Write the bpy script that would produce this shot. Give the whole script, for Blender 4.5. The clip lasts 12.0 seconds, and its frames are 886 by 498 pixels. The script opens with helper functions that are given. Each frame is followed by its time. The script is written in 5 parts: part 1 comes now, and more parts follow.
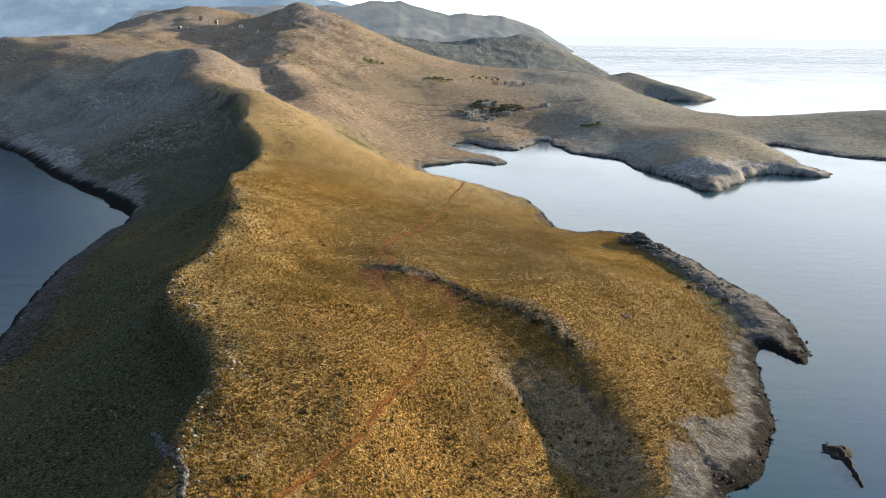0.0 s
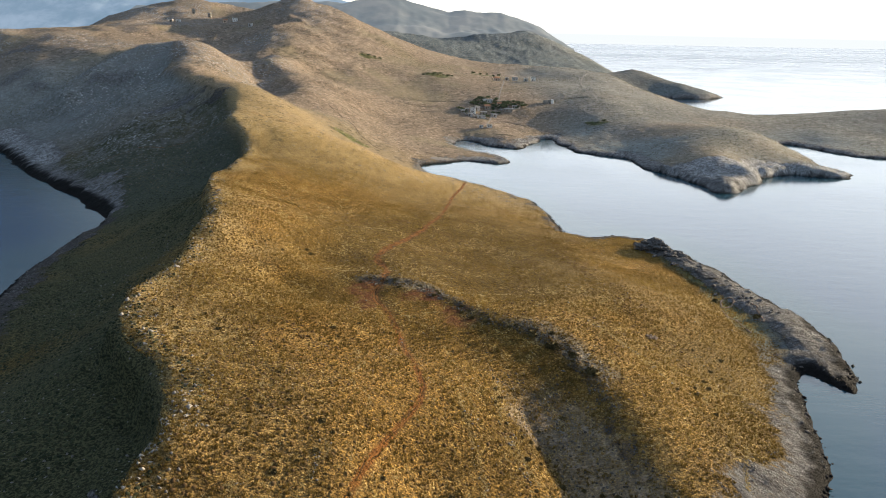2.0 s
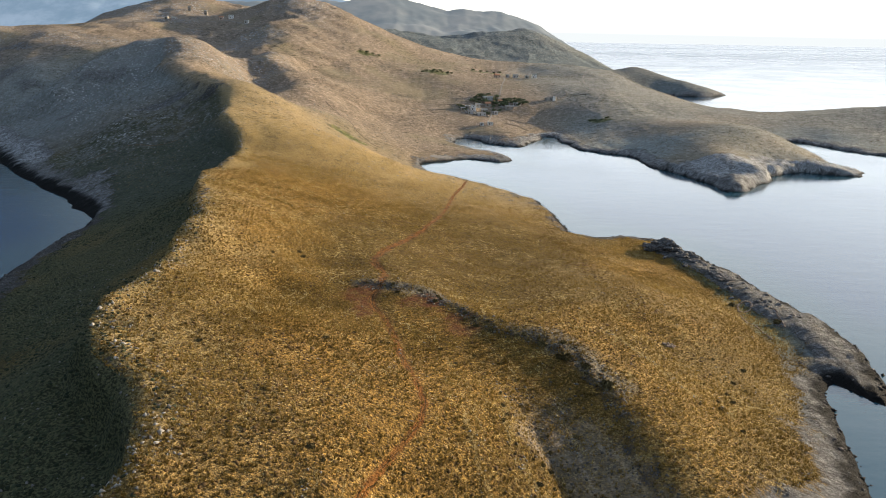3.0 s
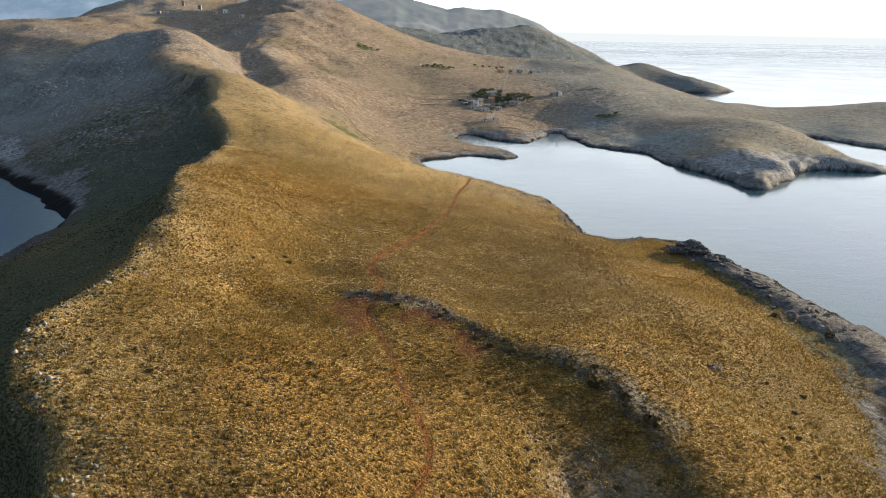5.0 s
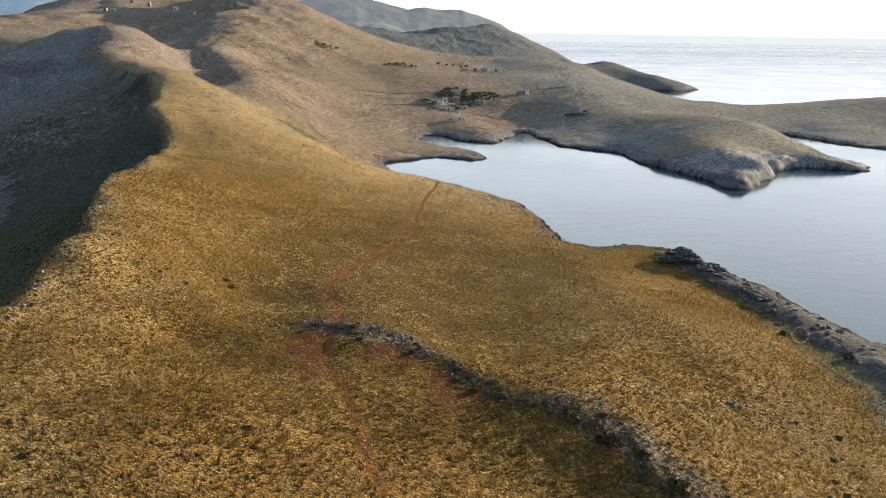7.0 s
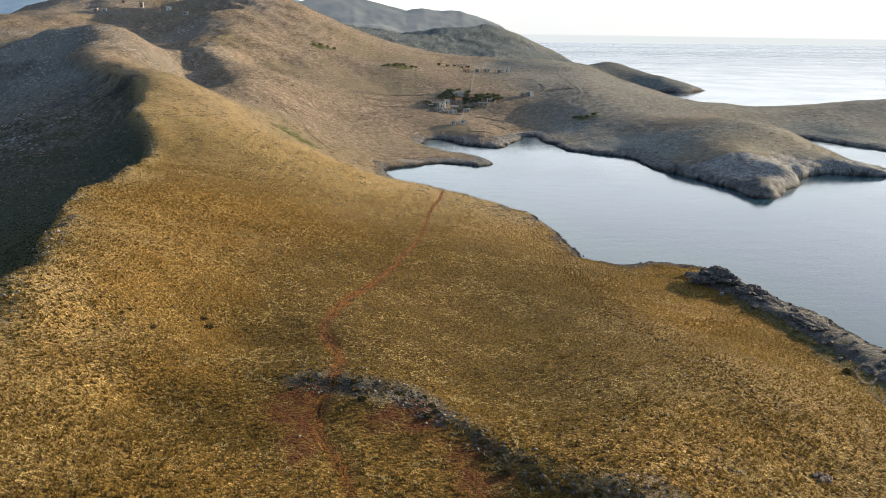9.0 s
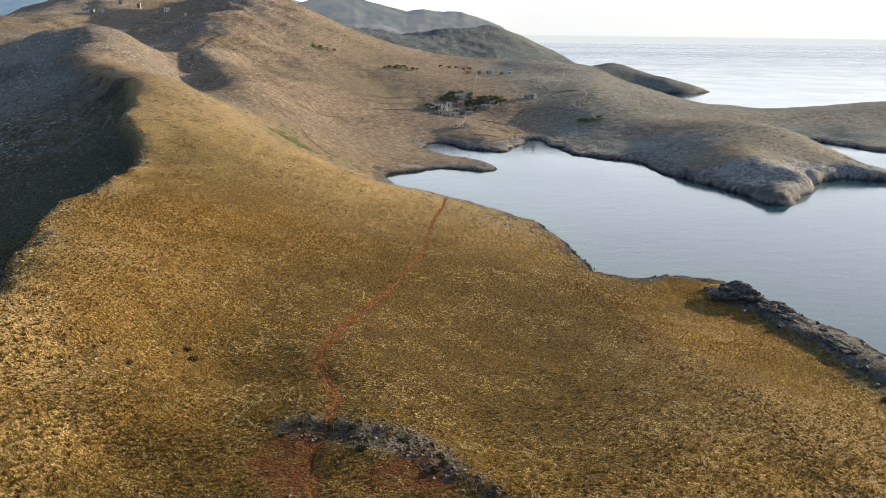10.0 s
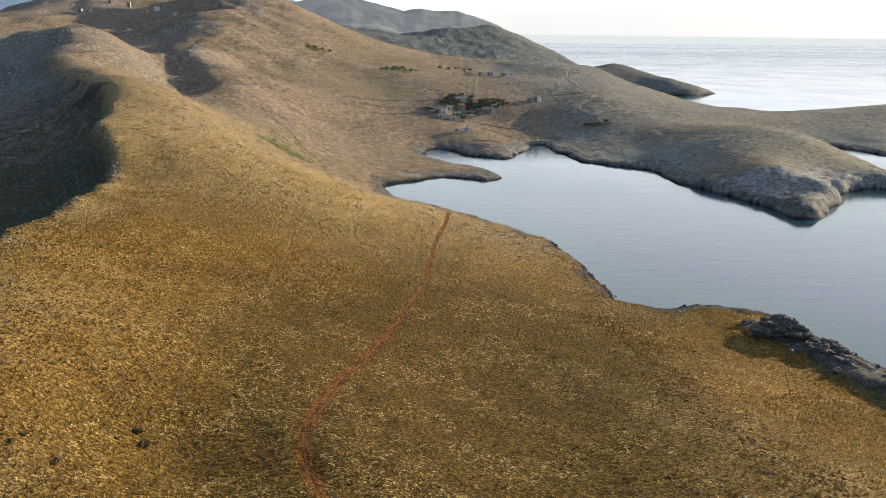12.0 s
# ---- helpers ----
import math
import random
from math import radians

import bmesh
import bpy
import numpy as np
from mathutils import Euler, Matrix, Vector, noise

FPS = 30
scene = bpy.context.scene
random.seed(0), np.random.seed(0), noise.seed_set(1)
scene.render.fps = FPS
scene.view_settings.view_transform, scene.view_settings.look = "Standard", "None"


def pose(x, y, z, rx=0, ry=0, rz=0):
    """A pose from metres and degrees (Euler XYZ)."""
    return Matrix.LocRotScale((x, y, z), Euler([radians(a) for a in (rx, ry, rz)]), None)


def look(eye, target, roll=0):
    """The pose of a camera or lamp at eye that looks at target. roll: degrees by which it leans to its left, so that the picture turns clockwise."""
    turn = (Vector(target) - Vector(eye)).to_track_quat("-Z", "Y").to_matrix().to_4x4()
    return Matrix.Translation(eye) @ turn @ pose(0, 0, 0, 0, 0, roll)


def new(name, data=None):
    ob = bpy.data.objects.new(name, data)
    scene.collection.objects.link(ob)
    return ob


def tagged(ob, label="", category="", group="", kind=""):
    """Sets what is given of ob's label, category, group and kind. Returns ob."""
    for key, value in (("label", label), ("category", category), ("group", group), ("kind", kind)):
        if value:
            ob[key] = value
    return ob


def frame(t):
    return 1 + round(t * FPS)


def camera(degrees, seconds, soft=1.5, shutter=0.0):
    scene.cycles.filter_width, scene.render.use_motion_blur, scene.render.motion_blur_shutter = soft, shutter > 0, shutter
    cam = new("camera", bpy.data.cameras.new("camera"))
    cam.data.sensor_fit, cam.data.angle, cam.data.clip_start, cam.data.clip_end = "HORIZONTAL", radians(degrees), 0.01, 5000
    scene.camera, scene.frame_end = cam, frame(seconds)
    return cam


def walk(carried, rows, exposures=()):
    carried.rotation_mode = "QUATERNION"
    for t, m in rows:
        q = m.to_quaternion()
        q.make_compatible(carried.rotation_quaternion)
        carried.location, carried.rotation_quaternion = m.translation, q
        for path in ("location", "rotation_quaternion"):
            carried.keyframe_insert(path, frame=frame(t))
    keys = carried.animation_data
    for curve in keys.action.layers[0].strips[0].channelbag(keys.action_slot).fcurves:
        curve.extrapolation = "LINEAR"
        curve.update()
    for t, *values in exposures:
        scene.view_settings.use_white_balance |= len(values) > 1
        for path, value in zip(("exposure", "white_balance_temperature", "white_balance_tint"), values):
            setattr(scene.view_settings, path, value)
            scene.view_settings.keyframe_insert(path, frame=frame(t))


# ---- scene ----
cam = camera(62.0, 12.0, soft=0.75)
PATH = [
    (0, (-1.469, 3.973, 85.76), (-1.427, 5.889, 85.189), 0.8),
    (0.5, (-1.425, 9.853, 84.612), (-1.382, 11.77, 84.04), 0.9),
    (1, (-1.514, 16.064, 84.584), (-1.47, 17.98, 84.011), 0.9),
    (1.5, (-1.643, 22.015, 83.249), (-1.598, 23.931, 82.678), 1.0),
    (2, (-1.732, 28.068, 81.935), (-1.685, 29.983, 81.359), 1.1),
    (2.5, (-1.868, 34.039, 80.477), (-1.82, 35.953, 79.9), 1.1),
    (3, (-2.022, 40.038, 78.966), (-1.973, 41.952, 78.389), 1.0),
    (3.2, (-1.829, 42.303, 78.296), (-1.781, 44.218, 77.72), 0.9),
    (4.8, (-2.62, 61.572, 73.297), (-2.573, 63.487, 72.722), 0.8),
    (5, (-2.797, 64.013, 72.818), (-2.748, 65.927, 72.241), 0.9),
    (5.5, (-2.867, 70.044, 71.207), (-2.807, 71.958, 70.631), 0.9),
    (6, (-2.994, 76.083, 69.722), (-2.89, 77.995, 69.147), 0.8),
    (6.5, (-3.116, 82.049, 69.406), (-2.971, 83.959, 68.832), 0.7),
    (7, (-3.236, 87.85, 69.283), (-3.09, 89.76, 68.71), 0.8),
    (7.2, (-3.075, 90.063, 68.897), (-2.933, 91.974, 68.326), 0.8),
    (8.8, (-4.459, 108.5, 67.879), (-4.311, 110.411, 67.307), 0.6),
    (9, (-4.643, 110.723, 67.869), (-4.492, 112.634, 67.299), 0.7),
    (9.5, (-4.746, 116.555, 67.956), (-4.596, 118.467, 67.386), 0.7),
    (10, (-4.757, 122.498, 68.036), (-4.608, 124.41, 67.468), 0.6),
    (10.5, (-4.785, 128.438, 68.132), (-4.635, 130.349, 67.564), 0.6),
    (11, (-4.878, 134.437, 68.154), (-4.727, 136.349, 67.586), 0.6),
    (11.5, (-4.849, 140.433, 68.189), (-4.698, 142.344, 67.62), 0.6),
    (12, (-4.91, 145.895, 68.396), (-4.754, 147.806, 67.827), 0.6),
]
walk(cam, [(t, look(eye, target, roll)) for t, eye, target, roll in PATH], [(0.0, 1.48), (6.0, 1.37), (12.0, 1.215)])

# ---- sky and sun: early morning, the sun low over the eastern sea ----
SUN_AZIMUTH, SUN_HEIGHT = 64.0, 12.2
world = bpy.data.worlds.new("morning_sky")
scene.world = world
world.use_nodes = True
wn, wl = world.node_tree.nodes, world.node_tree.links
sky = wn.new("ShaderNodeTexSky")
sky.sky_type, sky.sun_disc = "NISHITA", False
sky.sun_elevation, sky.sun_rotation = radians(SUN_HEIGHT), radians(SUN_AZIMUTH)
sky.air_density, sky.dust_density, sky.ozone_density = 1.0, 0.6, 1.5
# Morning haze whitens the sky towards the horizon on the sun's side.
way = wn.new("ShaderNodeTexCoord")
up = wn.new("ShaderNodeSeparateXYZ")
wl.new(way.outputs["Generated"], up.inputs[0])
haze = wn.new("ShaderNodeMapRange")
for key, value in (("From Min", 0.34), ("From Max", 0.56), ("To Min", 0.94), ("To Max", 0.04)):
    haze.inputs[key].default_value = value
wl.new(up.outputs["Z"], haze.inputs["Value"])
toward = wn.new("ShaderNodeVectorMath")
toward.operation = "DOT_PRODUCT"
toward.inputs[1].default_value = (math.sin(radians(SUN_AZIMUTH)), math.cos(radians(SUN_AZIMUTH)), 0)
wl.new(way.outputs["Generated"], toward.inputs[0])
side = wn.new("ShaderNodeMapRange")
for key, value in (("From Min", -0.2), ("From Max", 0.6), ("To Min", 0.0), ("To Max", 1.0)):
    side.inputs[key].default_value = value
wl.new(toward.outputs["Value"], side.inputs["Value"])
both = wn.new("ShaderNodeMath")
both.operation = "MULTIPLY"
wl.new(haze.outputs[0], both.inputs[0])
wl.new(side.outputs[0], both.inputs[1])
white = wn.new("ShaderNodeMix")
white.data_type = "RGBA"
wl.new(both.outputs[0], white.inputs[0])
milky = wn.new("ShaderNodeHueSaturation")
milky.inputs["Saturation"].default_value = 0.82
wl.new(sky.outputs[0], milky.inputs["Color"])
wl.new(milky.outputs[0], white.inputs[6])
# The haze is densest, and a little duller, right above the sea.
veil = wn.new("ShaderNodeMapRange")
for key, value in (("From Min", 0.02), ("From Max", 0.12), ("To Min", 0.0), ("To Max", 1.0)):
    veil.inputs[key].default_value = value
wl.new(up.outputs["Z"], veil.inputs["Value"])
bright = wn.new("ShaderNodeMix")
bright.data_type = "RGBA"
wl.new(veil.outputs[0], bright.inputs[0])
bright.inputs[6].default_value, bright.inputs[7].default_value = (2.50, 2.60, 2.70, 1), (4.9, 5.2, 5.5, 1)
wl.new(bright.outputs[2], white.inputs[7])
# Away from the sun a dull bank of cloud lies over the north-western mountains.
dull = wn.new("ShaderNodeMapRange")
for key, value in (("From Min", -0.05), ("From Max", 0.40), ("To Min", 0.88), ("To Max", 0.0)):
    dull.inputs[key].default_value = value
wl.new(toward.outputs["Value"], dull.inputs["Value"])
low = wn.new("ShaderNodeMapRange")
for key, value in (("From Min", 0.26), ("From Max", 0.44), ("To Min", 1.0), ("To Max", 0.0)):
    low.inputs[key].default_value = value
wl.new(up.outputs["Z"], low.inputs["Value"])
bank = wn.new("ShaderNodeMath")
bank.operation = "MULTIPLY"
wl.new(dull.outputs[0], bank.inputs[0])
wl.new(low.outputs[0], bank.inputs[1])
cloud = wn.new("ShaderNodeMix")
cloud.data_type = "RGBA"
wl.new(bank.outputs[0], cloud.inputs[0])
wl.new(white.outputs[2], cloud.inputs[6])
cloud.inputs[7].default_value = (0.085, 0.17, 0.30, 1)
# Below the horizon the open sea goes on into the haze.
rim = wn.new("ShaderNodeMapRange")
for key, value in (("From Min", -0.0055), ("From Max", -0.0035), ("To Min", 1.0), ("To Max", 0.0)):
    rim.inputs[key].default_value = value
wl.new(up.outputs["Z"], rim.inputs["Value"])
offing = wn.new("ShaderNodeMix")
offing.data_type = "RGBA"
wl.new(rim.outputs[0], offing.inputs[0])
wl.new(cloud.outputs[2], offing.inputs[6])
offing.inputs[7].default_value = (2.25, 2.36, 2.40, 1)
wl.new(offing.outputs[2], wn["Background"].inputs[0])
wn["Background"].inputs[1].default_value = 0.15

sun = new("sun", bpy.data.lights.new("sun", "SUN"))
sun.data.energy, sun.data.angle, sun.data.color = 4.6, radians(0.6), (1.0, 0.82, 0.56)
az, el = radians(SUN_AZIMUTH), radians(SUN_HEIGHT)
sun.matrix_world = look((math.sin(az) * math.cos(el) * 900, math.cos(az) * math.cos(el) * 900, math.sin(el) * 900), (0, 0, 0))

# ---- the plan of the land: coast lines (x, y) and height lines (x, y, z) ----
COAST_WEST = [(30, 24), (14, 15), (-8, 18), (-30, 14), (-52, 30), (-66, 38), (-80, 54), (-92, 70), (-112, 140), (-122, 199), (-128, 222), (-131, 240), (-136, 265), (-139, 295),
              (-137, 322), (-140, 339), (-150, 354), (-169, 378), (-197, 407), (-233, 448), (-287, 518), (-312, 542),
              (-370, 590), (-450, 660), (-560, 780), (-640, 1000), (-640, 1700)]
COAST_NORTH = [(352, 1700), (353, 1540), (325, 1300), (318, 1120), (345, 1070), (388, 1030), (384, 1004), (350, 975), (300, 985),
               (265, 960), (262, 860), (300, 790), (360, 790), (450, 770), (560, 660), (560, 480), (420, 485), (345, 510),
               (313, 529), (298, 540), (288, 558), (278, 587), (270, 588), (262, 560), (258, 520), (252, 490), (258, 466)]
COAST_BAY = [(249, 456), (235, 458), (218, 466), (198, 452), (182, 431), (163, 410), (154, 407), (150, 433), (141, 457), (133, 487),
             (131, 514), (115, 528), (103, 542), (96, 580), (93, 600), (84, 599), (82, 579), (73, 562), (62, 548), (44, 561),
             (26, 587), (21, 584), (19, 559), (31, 533), (43, 522), (51, 507), (54, 493), (45, 486), (23, 499), (8, 487), (-4, 478)]
COAST_EAST = [(-3, 464), (0, 450), (18, 432), (36, 408), (49, 383), (53, 368), (55, 343), (57, 324), (66, 318), (80, 322), (93, 314), (98, 296),
              (101, 278), (104, 263), (109, 239), (112, 229), (111, 213), (108, 200), (106, 193), (100, 185), (97, 191), (94, 197),
              (90, 192), (87, 183), (83, 169), (80, 157), (78, 150), (74, 145), (64, 131), (57, 126), (52, 110), (50, 88), (45, 70), (43, 44)]

WEST_RIM = [(-30, 60, 21.5), (-38, 94, 23.3), (-39, 109, 25), (-37, 121, 27), (-38, 129, 27.7), (-43, 140, 28.5), (-51, 147, 29.6), (-59, 165, 31), (-57, 187, 30.6),
            (-60, 215, 31.6), (-66, 245, 31.8), (-74, 270, 30.8), (-79, 291, 30), (-78, 319, 29.6), (-80, 340, 28.3), (-82, 357, 27.6), (-85, 372, 31), (-91, 386, 34),
            (-101, 405, 37.5), (-105, 427, 41.5), (-112, 447, 46), (-140, 481, 48), (-178, 538, 50.5), (-180, 560, 55), (-194, 606, 66), (-199, 630, 70)]
WEST_FLANK = [(-69, 130, 17), (-95, 180, 8), (-100, 230, 10), (-112, 300, 11), (-112, 345, 13), (-125, 385, 19), (-213, 463, 8), (-207, 493, 22), (-175, 430, 15),
              (-250, 560, 26), (-300, 620, 40), (-380, 700, 52), (-140, 440, 31)]
MEADOW = [(-24, 108, 21), (-36, 117.5, 27), (-12, 122, 21.3), (-35, 134, 27.7), (-16, 143, 24), (-40, 169, 27.3), (-37, 200, 22), (-38, 203, 24.5), (-48, 212, 27.1), (-31, 227, 18.8),
          (-47, 224, 28.5), (-14, 230, 18.4), (-34, 252, 21.4), (-4, 229, 17.3), (-10, 263, 14.3), (-53, 284, 23.6), (2, 293, 11.8), (-12, 349, 12), (33, 326, 5), (-40, 340, 20),
          (-68, 338, 26.4), (-71, 357, 26.4), (-65, 320, 27.3)]
SCARP_TOP = [(-28, 208, 20.6), (-15, 207, 20.2), (-3, 204, 19.9), (3, 198, 19.4), (8, 190, 19.1), (14, 184.5, 18.8), (22, 181, 18.6), (29, 176, 16.7), (33, 168, 14.6), (35, 158, 12.2), (37, 147, 10.3), (38.5, 137, 8.6), (40, 126, 6.2)]
RAVINE = [(-15, 197, 19.5), (-3, 189, 19.1), (6, 179, 17.9), (11.5, 169, 15.7), (15.6, 160, 13.4), (18.6, 153, 10.8), (20.6, 147, 8.4), (22.8, 141, 6.4), (25.2, 134, 4.8), (29, 126, 3.0)]
SPUR = [(-8, 172, 19.6), (4, 165, 17.4), (10.5, 159, 16.0), (13.5, 151, 13.4), (15.5, 141, 10.4), (17, 130, 7.4), (1, 124.5, 11.7), (0, 105, 9)]
EAST_FLANK = [(53, 191, 10.2), (69, 204, 8.6), (36, 206, 16), (6, 205, 17.2), (38, 228, 13.6), (65, 248, 7.2), (16.5, 256, 10), (49, 231.5, 12.4), (41.5, 248, 11.2), (14, 245.5, 11.8),
              (93, 240, 1.6), (92, 272, 1.8), (84.6, 282.5, 1.2), (81, 172, 2.0), (60, 290, 4.0), (75, 225, 6.5), (98, 215, 2.2), (60, 160, 6.5), (70, 300, 1.8), (89, 215, 2.3), (85, 198, 1.9), (88, 232, 2.1), (86.5, 253, 1.9)]
SADDLE = [(-71, 384, 31.4), (-52, 461, 18), (-40, 420, 22), (-60, 500, 24), (-15, 430, 9), (-14, 480, 4), (-100, 520, 34), (-112, 545, 36), (-128, 562, 40.5), (-142, 595, 47.5),
          (-155, 630, 55.5), (-179, 640, 66), (-165, 520, 52)]
HOLLOW = [(-112, 574, 32), (-124, 600, 36), (-137, 632, 40), (-151, 680, 48), (-178, 765, 62), (-200, 820, 67), (-208, 890, 77)]
HOLLOW_RIDGE = [(-98, 572, 39), (-110, 610, 44), (-127, 650, 51), (-136, 682, 58), (-155, 760, 69), (-168, 820, 78)]
NORTH_HILL = [(-421, 760, 71), (-409, 780, 72), (-440, 900, 62), (-431, 1000, 71), (-411, 1020, 86), (-379, 1040, 98), (-346, 1050, 106), (-301, 1060, 110), (-279, 1060, 104),
              (-245, 1060, 100), (-199, 1000, 105), (-165, 980, 114), (-135, 960, 105), (-102, 940, 94), (-71, 920, 78), (-40, 890, 63), (-11, 860, 46), (12, 850, 40),
              (46, 850, 37), (66, 860, 33), (-277, 900, 78), (-240, 1000, 86), (-104, 680, 44), (-93, 780, 58), (-300, 1250, 60), (-60, 1100, 50)]
VILLAGE_SLOPE = [(-48, 590, 18), (-58, 650, 30), (-34, 740, 34), (-1, 640, 13), (-26, 560, 9), (49, 660, 12), (34, 665, 15), (73, 680, 17), (45, 615, 7), (28, 640, 11), (66, 780, 32),
                 (86, 800, 31), (99, 780, 32), (107, 690, 19.5), (90, 640, 6), (7, 760, 35), (14, 680, 18), (55, 575, 5), (22, 512, 2.5), (10, 540, 2.5), (0, 590, 6)]
EAST_HEAD = [(144, 676, 21.5), (143, 800, 32), (194, 900, 35), (215, 850, 29), (222, 760, 21), (239, 720, 14), (264, 700, 14), (344, 720, 9), (382, 700, 16), (417, 680, 20), (134, 622, 10.5), (116, 652, 14),
             (167, 650, 15.5), (200, 600, 13.5), (225, 560, 15.5), (230, 530, 14), (221, 490, 8), (176, 470, 11), (155, 520, 8), (183, 440, 7), (231, 466, 4), (311, 600, 7), (352, 590, 6), (330, 640, 10), (300, 640, 9), (500, 640, 24)]
FAR_HILLS = [(-59, 1250, 67), (-33, 1350, 69), (2, 1400, 58), (54, 1450, 65), (101, 1450, 70), (129, 1500, 66), (183, 1500, 78), (217, 1500, 67), (282, 1520, 41), (34, 1200, 37),
             (151, 1200, 25), (169, 950, 37), (280, 1060, 31), (257, 1080, 24), (308, 1030, 21), (333, 1012, 16), (368, 1008, 7), (220, 1080, 22), (-400, 1500, 60), (-560, 1200, 20)]


def soft_step(a, b, v):
    k = np.clip((v - a) / (b - a), 0, 1)
    return k * k * (3 - 2 * k)


def value_noise(x, y, size, seed):
    """Smooth noise between -1 and 1 with features of that size in metres."""
    rng = np.random.default_rng(seed)
    table = rng.uniform(-1, 1, (256, 256))
    u, v = x / size + 1000.37, y / size + 1000.71
    i, j = np.floor(u).astype(int), np.floor(v).astype(int)
    fu, fv = u - i, v - j
    fu, fv = fu * fu * (3 - 2 * fu), fv * fv * (3 - 2 * fv)
    a, b = table[i % 256, j % 256], table[(i + 1) % 256, j % 256]
    c, d = table[i % 256, (j + 1) % 256], table[(i + 1) % 256, (j + 1) % 256]
    return (a * (1 - fu) + b * fu) * (1 - fv) + (c * (1 - fu) + d * fu) * fv


def fractal(x, y, size, octaves, seed):
    return sum(value_noise(x, y, size / 2**n, seed + n) / 2**n for n in range(octaves))


COAST = np.array(COAST_WEST + COAST_NORTH + COAST_BAY + COAST_EAST, float)


COAST_RUN = np.r_[0, np.cumsum(np.hypot(*(np.roll(COAST, -1, 0) - COAST).T))]


def line_distance(x, y, line, closed=False):
    """The distance to a polyline on the plan, and how far along it the nearest place lies (0 to 1)."""
    pts = np.array(line, float)[:, :2]
    ends = np.roll(pts, -1, 0) if closed else pts[1:]
    starts = pts if closed else pts[:-1]
    best, along = np.full(np.shape(x), 1e9), np.zeros(np.shape(x))
    for n, ((ax, ay), (bx, by)) in enumerate(zip(starts, ends)):
        dx, dy = bx - ax, by - ay
        k = np.clip(((x - ax) * dx + (y - ay) * dy) / (dx * dx + dy * dy + 1e-9), 0, 1)
        d = np.hypot(x - ax - k * dx, y - ay - k * dy)
        along = np.where(d < best, (n + k) / len(starts), along)
        best = np.minimum(best, d)
    return best, along


def inland(x, y):
    """Metres inland from the coast (minus out at sea), and the metres along it. The outline is ragged."""
    far = np.clip((y - 250) / 500, 0, 1)
    wx = x + fractal(x, y, 14, 3, 11) * (1.6 + 2 * far)
    wy = y + fractal(x, y, 14, 3, 23) * (1.6 + 2 * far)
    inside = np.zeros(np.shape(x), bool)
    for (ax, ay), (bx, by) in zip(COAST, np.roll(COAST, -1, 0)):
        crosses = ((ay > wy) != (by > wy)) & (wx < (bx - ax) * (wy - ay) / (by - ay + 1e-12) + ax)
        inside ^= crosses
    d, along = line_distance(wx, wy, COAST, True)
    return np.where(inside, d, -d) + 1.1, np.interp(along * len(COAST), np.arange(len(COAST) + 1), COAST_RUN)


HEIGHTS = np.array(WEST_RIM + WEST_FLANK + MEADOW + SCARP_TOP + RAVINE + SPUR + EAST_FLANK + SADDLE + HOLLOW + HOLLOW_RIDGE + NORTH_HILL
                   + VILLAGE_SLOPE + EAST_HEAD + FAR_HILLS, float)
RIM = np.array(WEST_RIM, float)
# West of the rim the ground breaks away steeply.
RUN = np.gradient(RIM[:, :2], axis=0)
RUN /= np.linalg.norm(RUN, axis=1, keepdims=True)
BREAK = RIM + np.c_[-7.0 * RUN[:, 1], 7.0 * RUN[:, 0], np.full(len(RIM), -4.8)]
# East of it the meadow still climbs to the rim.
RISE = RIM + np.c_[6.0 * RUN[:, 1], -6.0 * RUN[:, 0], np.full(len(RIM), -0.7)]
KNOTS = np.concatenate([HEIGHTS, BREAK[1:-1], RISE[2:-6], np.c_[COAST, np.full(len(COAST), 1.2)]])


def spline_kernel(r2):
    return 0.5 * r2 * np.log(r2 + 1e-9)


def solve_heights():
    """A smooth sheet (thin plate) laid over the height lines."""
    p = KNOTS[:, :2] / 100
    n = len(p)
    a = np.zeros((n + 3, n + 3))
    a[:n, :n] = spline_kernel(((p[:, None] - p[None]) ** 2).sum(-1)) + np.eye(n) * 6e-5
    a[:n, n], a[:n, n + 1:], a[n, :n], a[n + 1:, :n] = 1, p, 1, p.T
    return np.linalg.solve(a, np.r_[KNOTS[:, 2], 0, 0, 0])


WEIGHTS = solve_heights()


def sheet(x, y):
    u, v = x / 100, y / 100
    z = WEIGHTS[-3] + WEIGHTS[-2] * u + WEIGHTS[-1] * v
    for (px, py, _), w in zip(KNOTS, WEIGHTS):
        z = z + w * spline_kernel((u - px / 100) ** 2 + (v - py / 100) ** 2)
    return z


WHITE_CLIFF = [(-226, 450), (-262, 494), (-294, 534)]
COVE_SPUR = [(-172, 527), (-188, 518), (-204, 509), (-220, 499), (-232, 480)]
UPPER_SPUR = [(-198, 626), (-222, 621), (-243, 616), (-256, 590), (-266, 566)]
FAR_GULLY = [(-268, 660), (-275, 636), (-281, 613), (-289, 598), (-296, 575), (-305, 560)]
COVE_GULLY = [(-192, 580), (-225, 567), (-262, 556), (-305, 562)]
ROCK_FACES = [(-236, 588, 16, 12), (-205, 556, 12, 7), (-335, 640, 22, 12), (-300, 610, 14, 9), (-195, 528, 22, 5), (-225, 520, 18, 6), (-150, 470, 18, 6), (-125, 455, 12, 7), (-360, 700, 20, 10)]


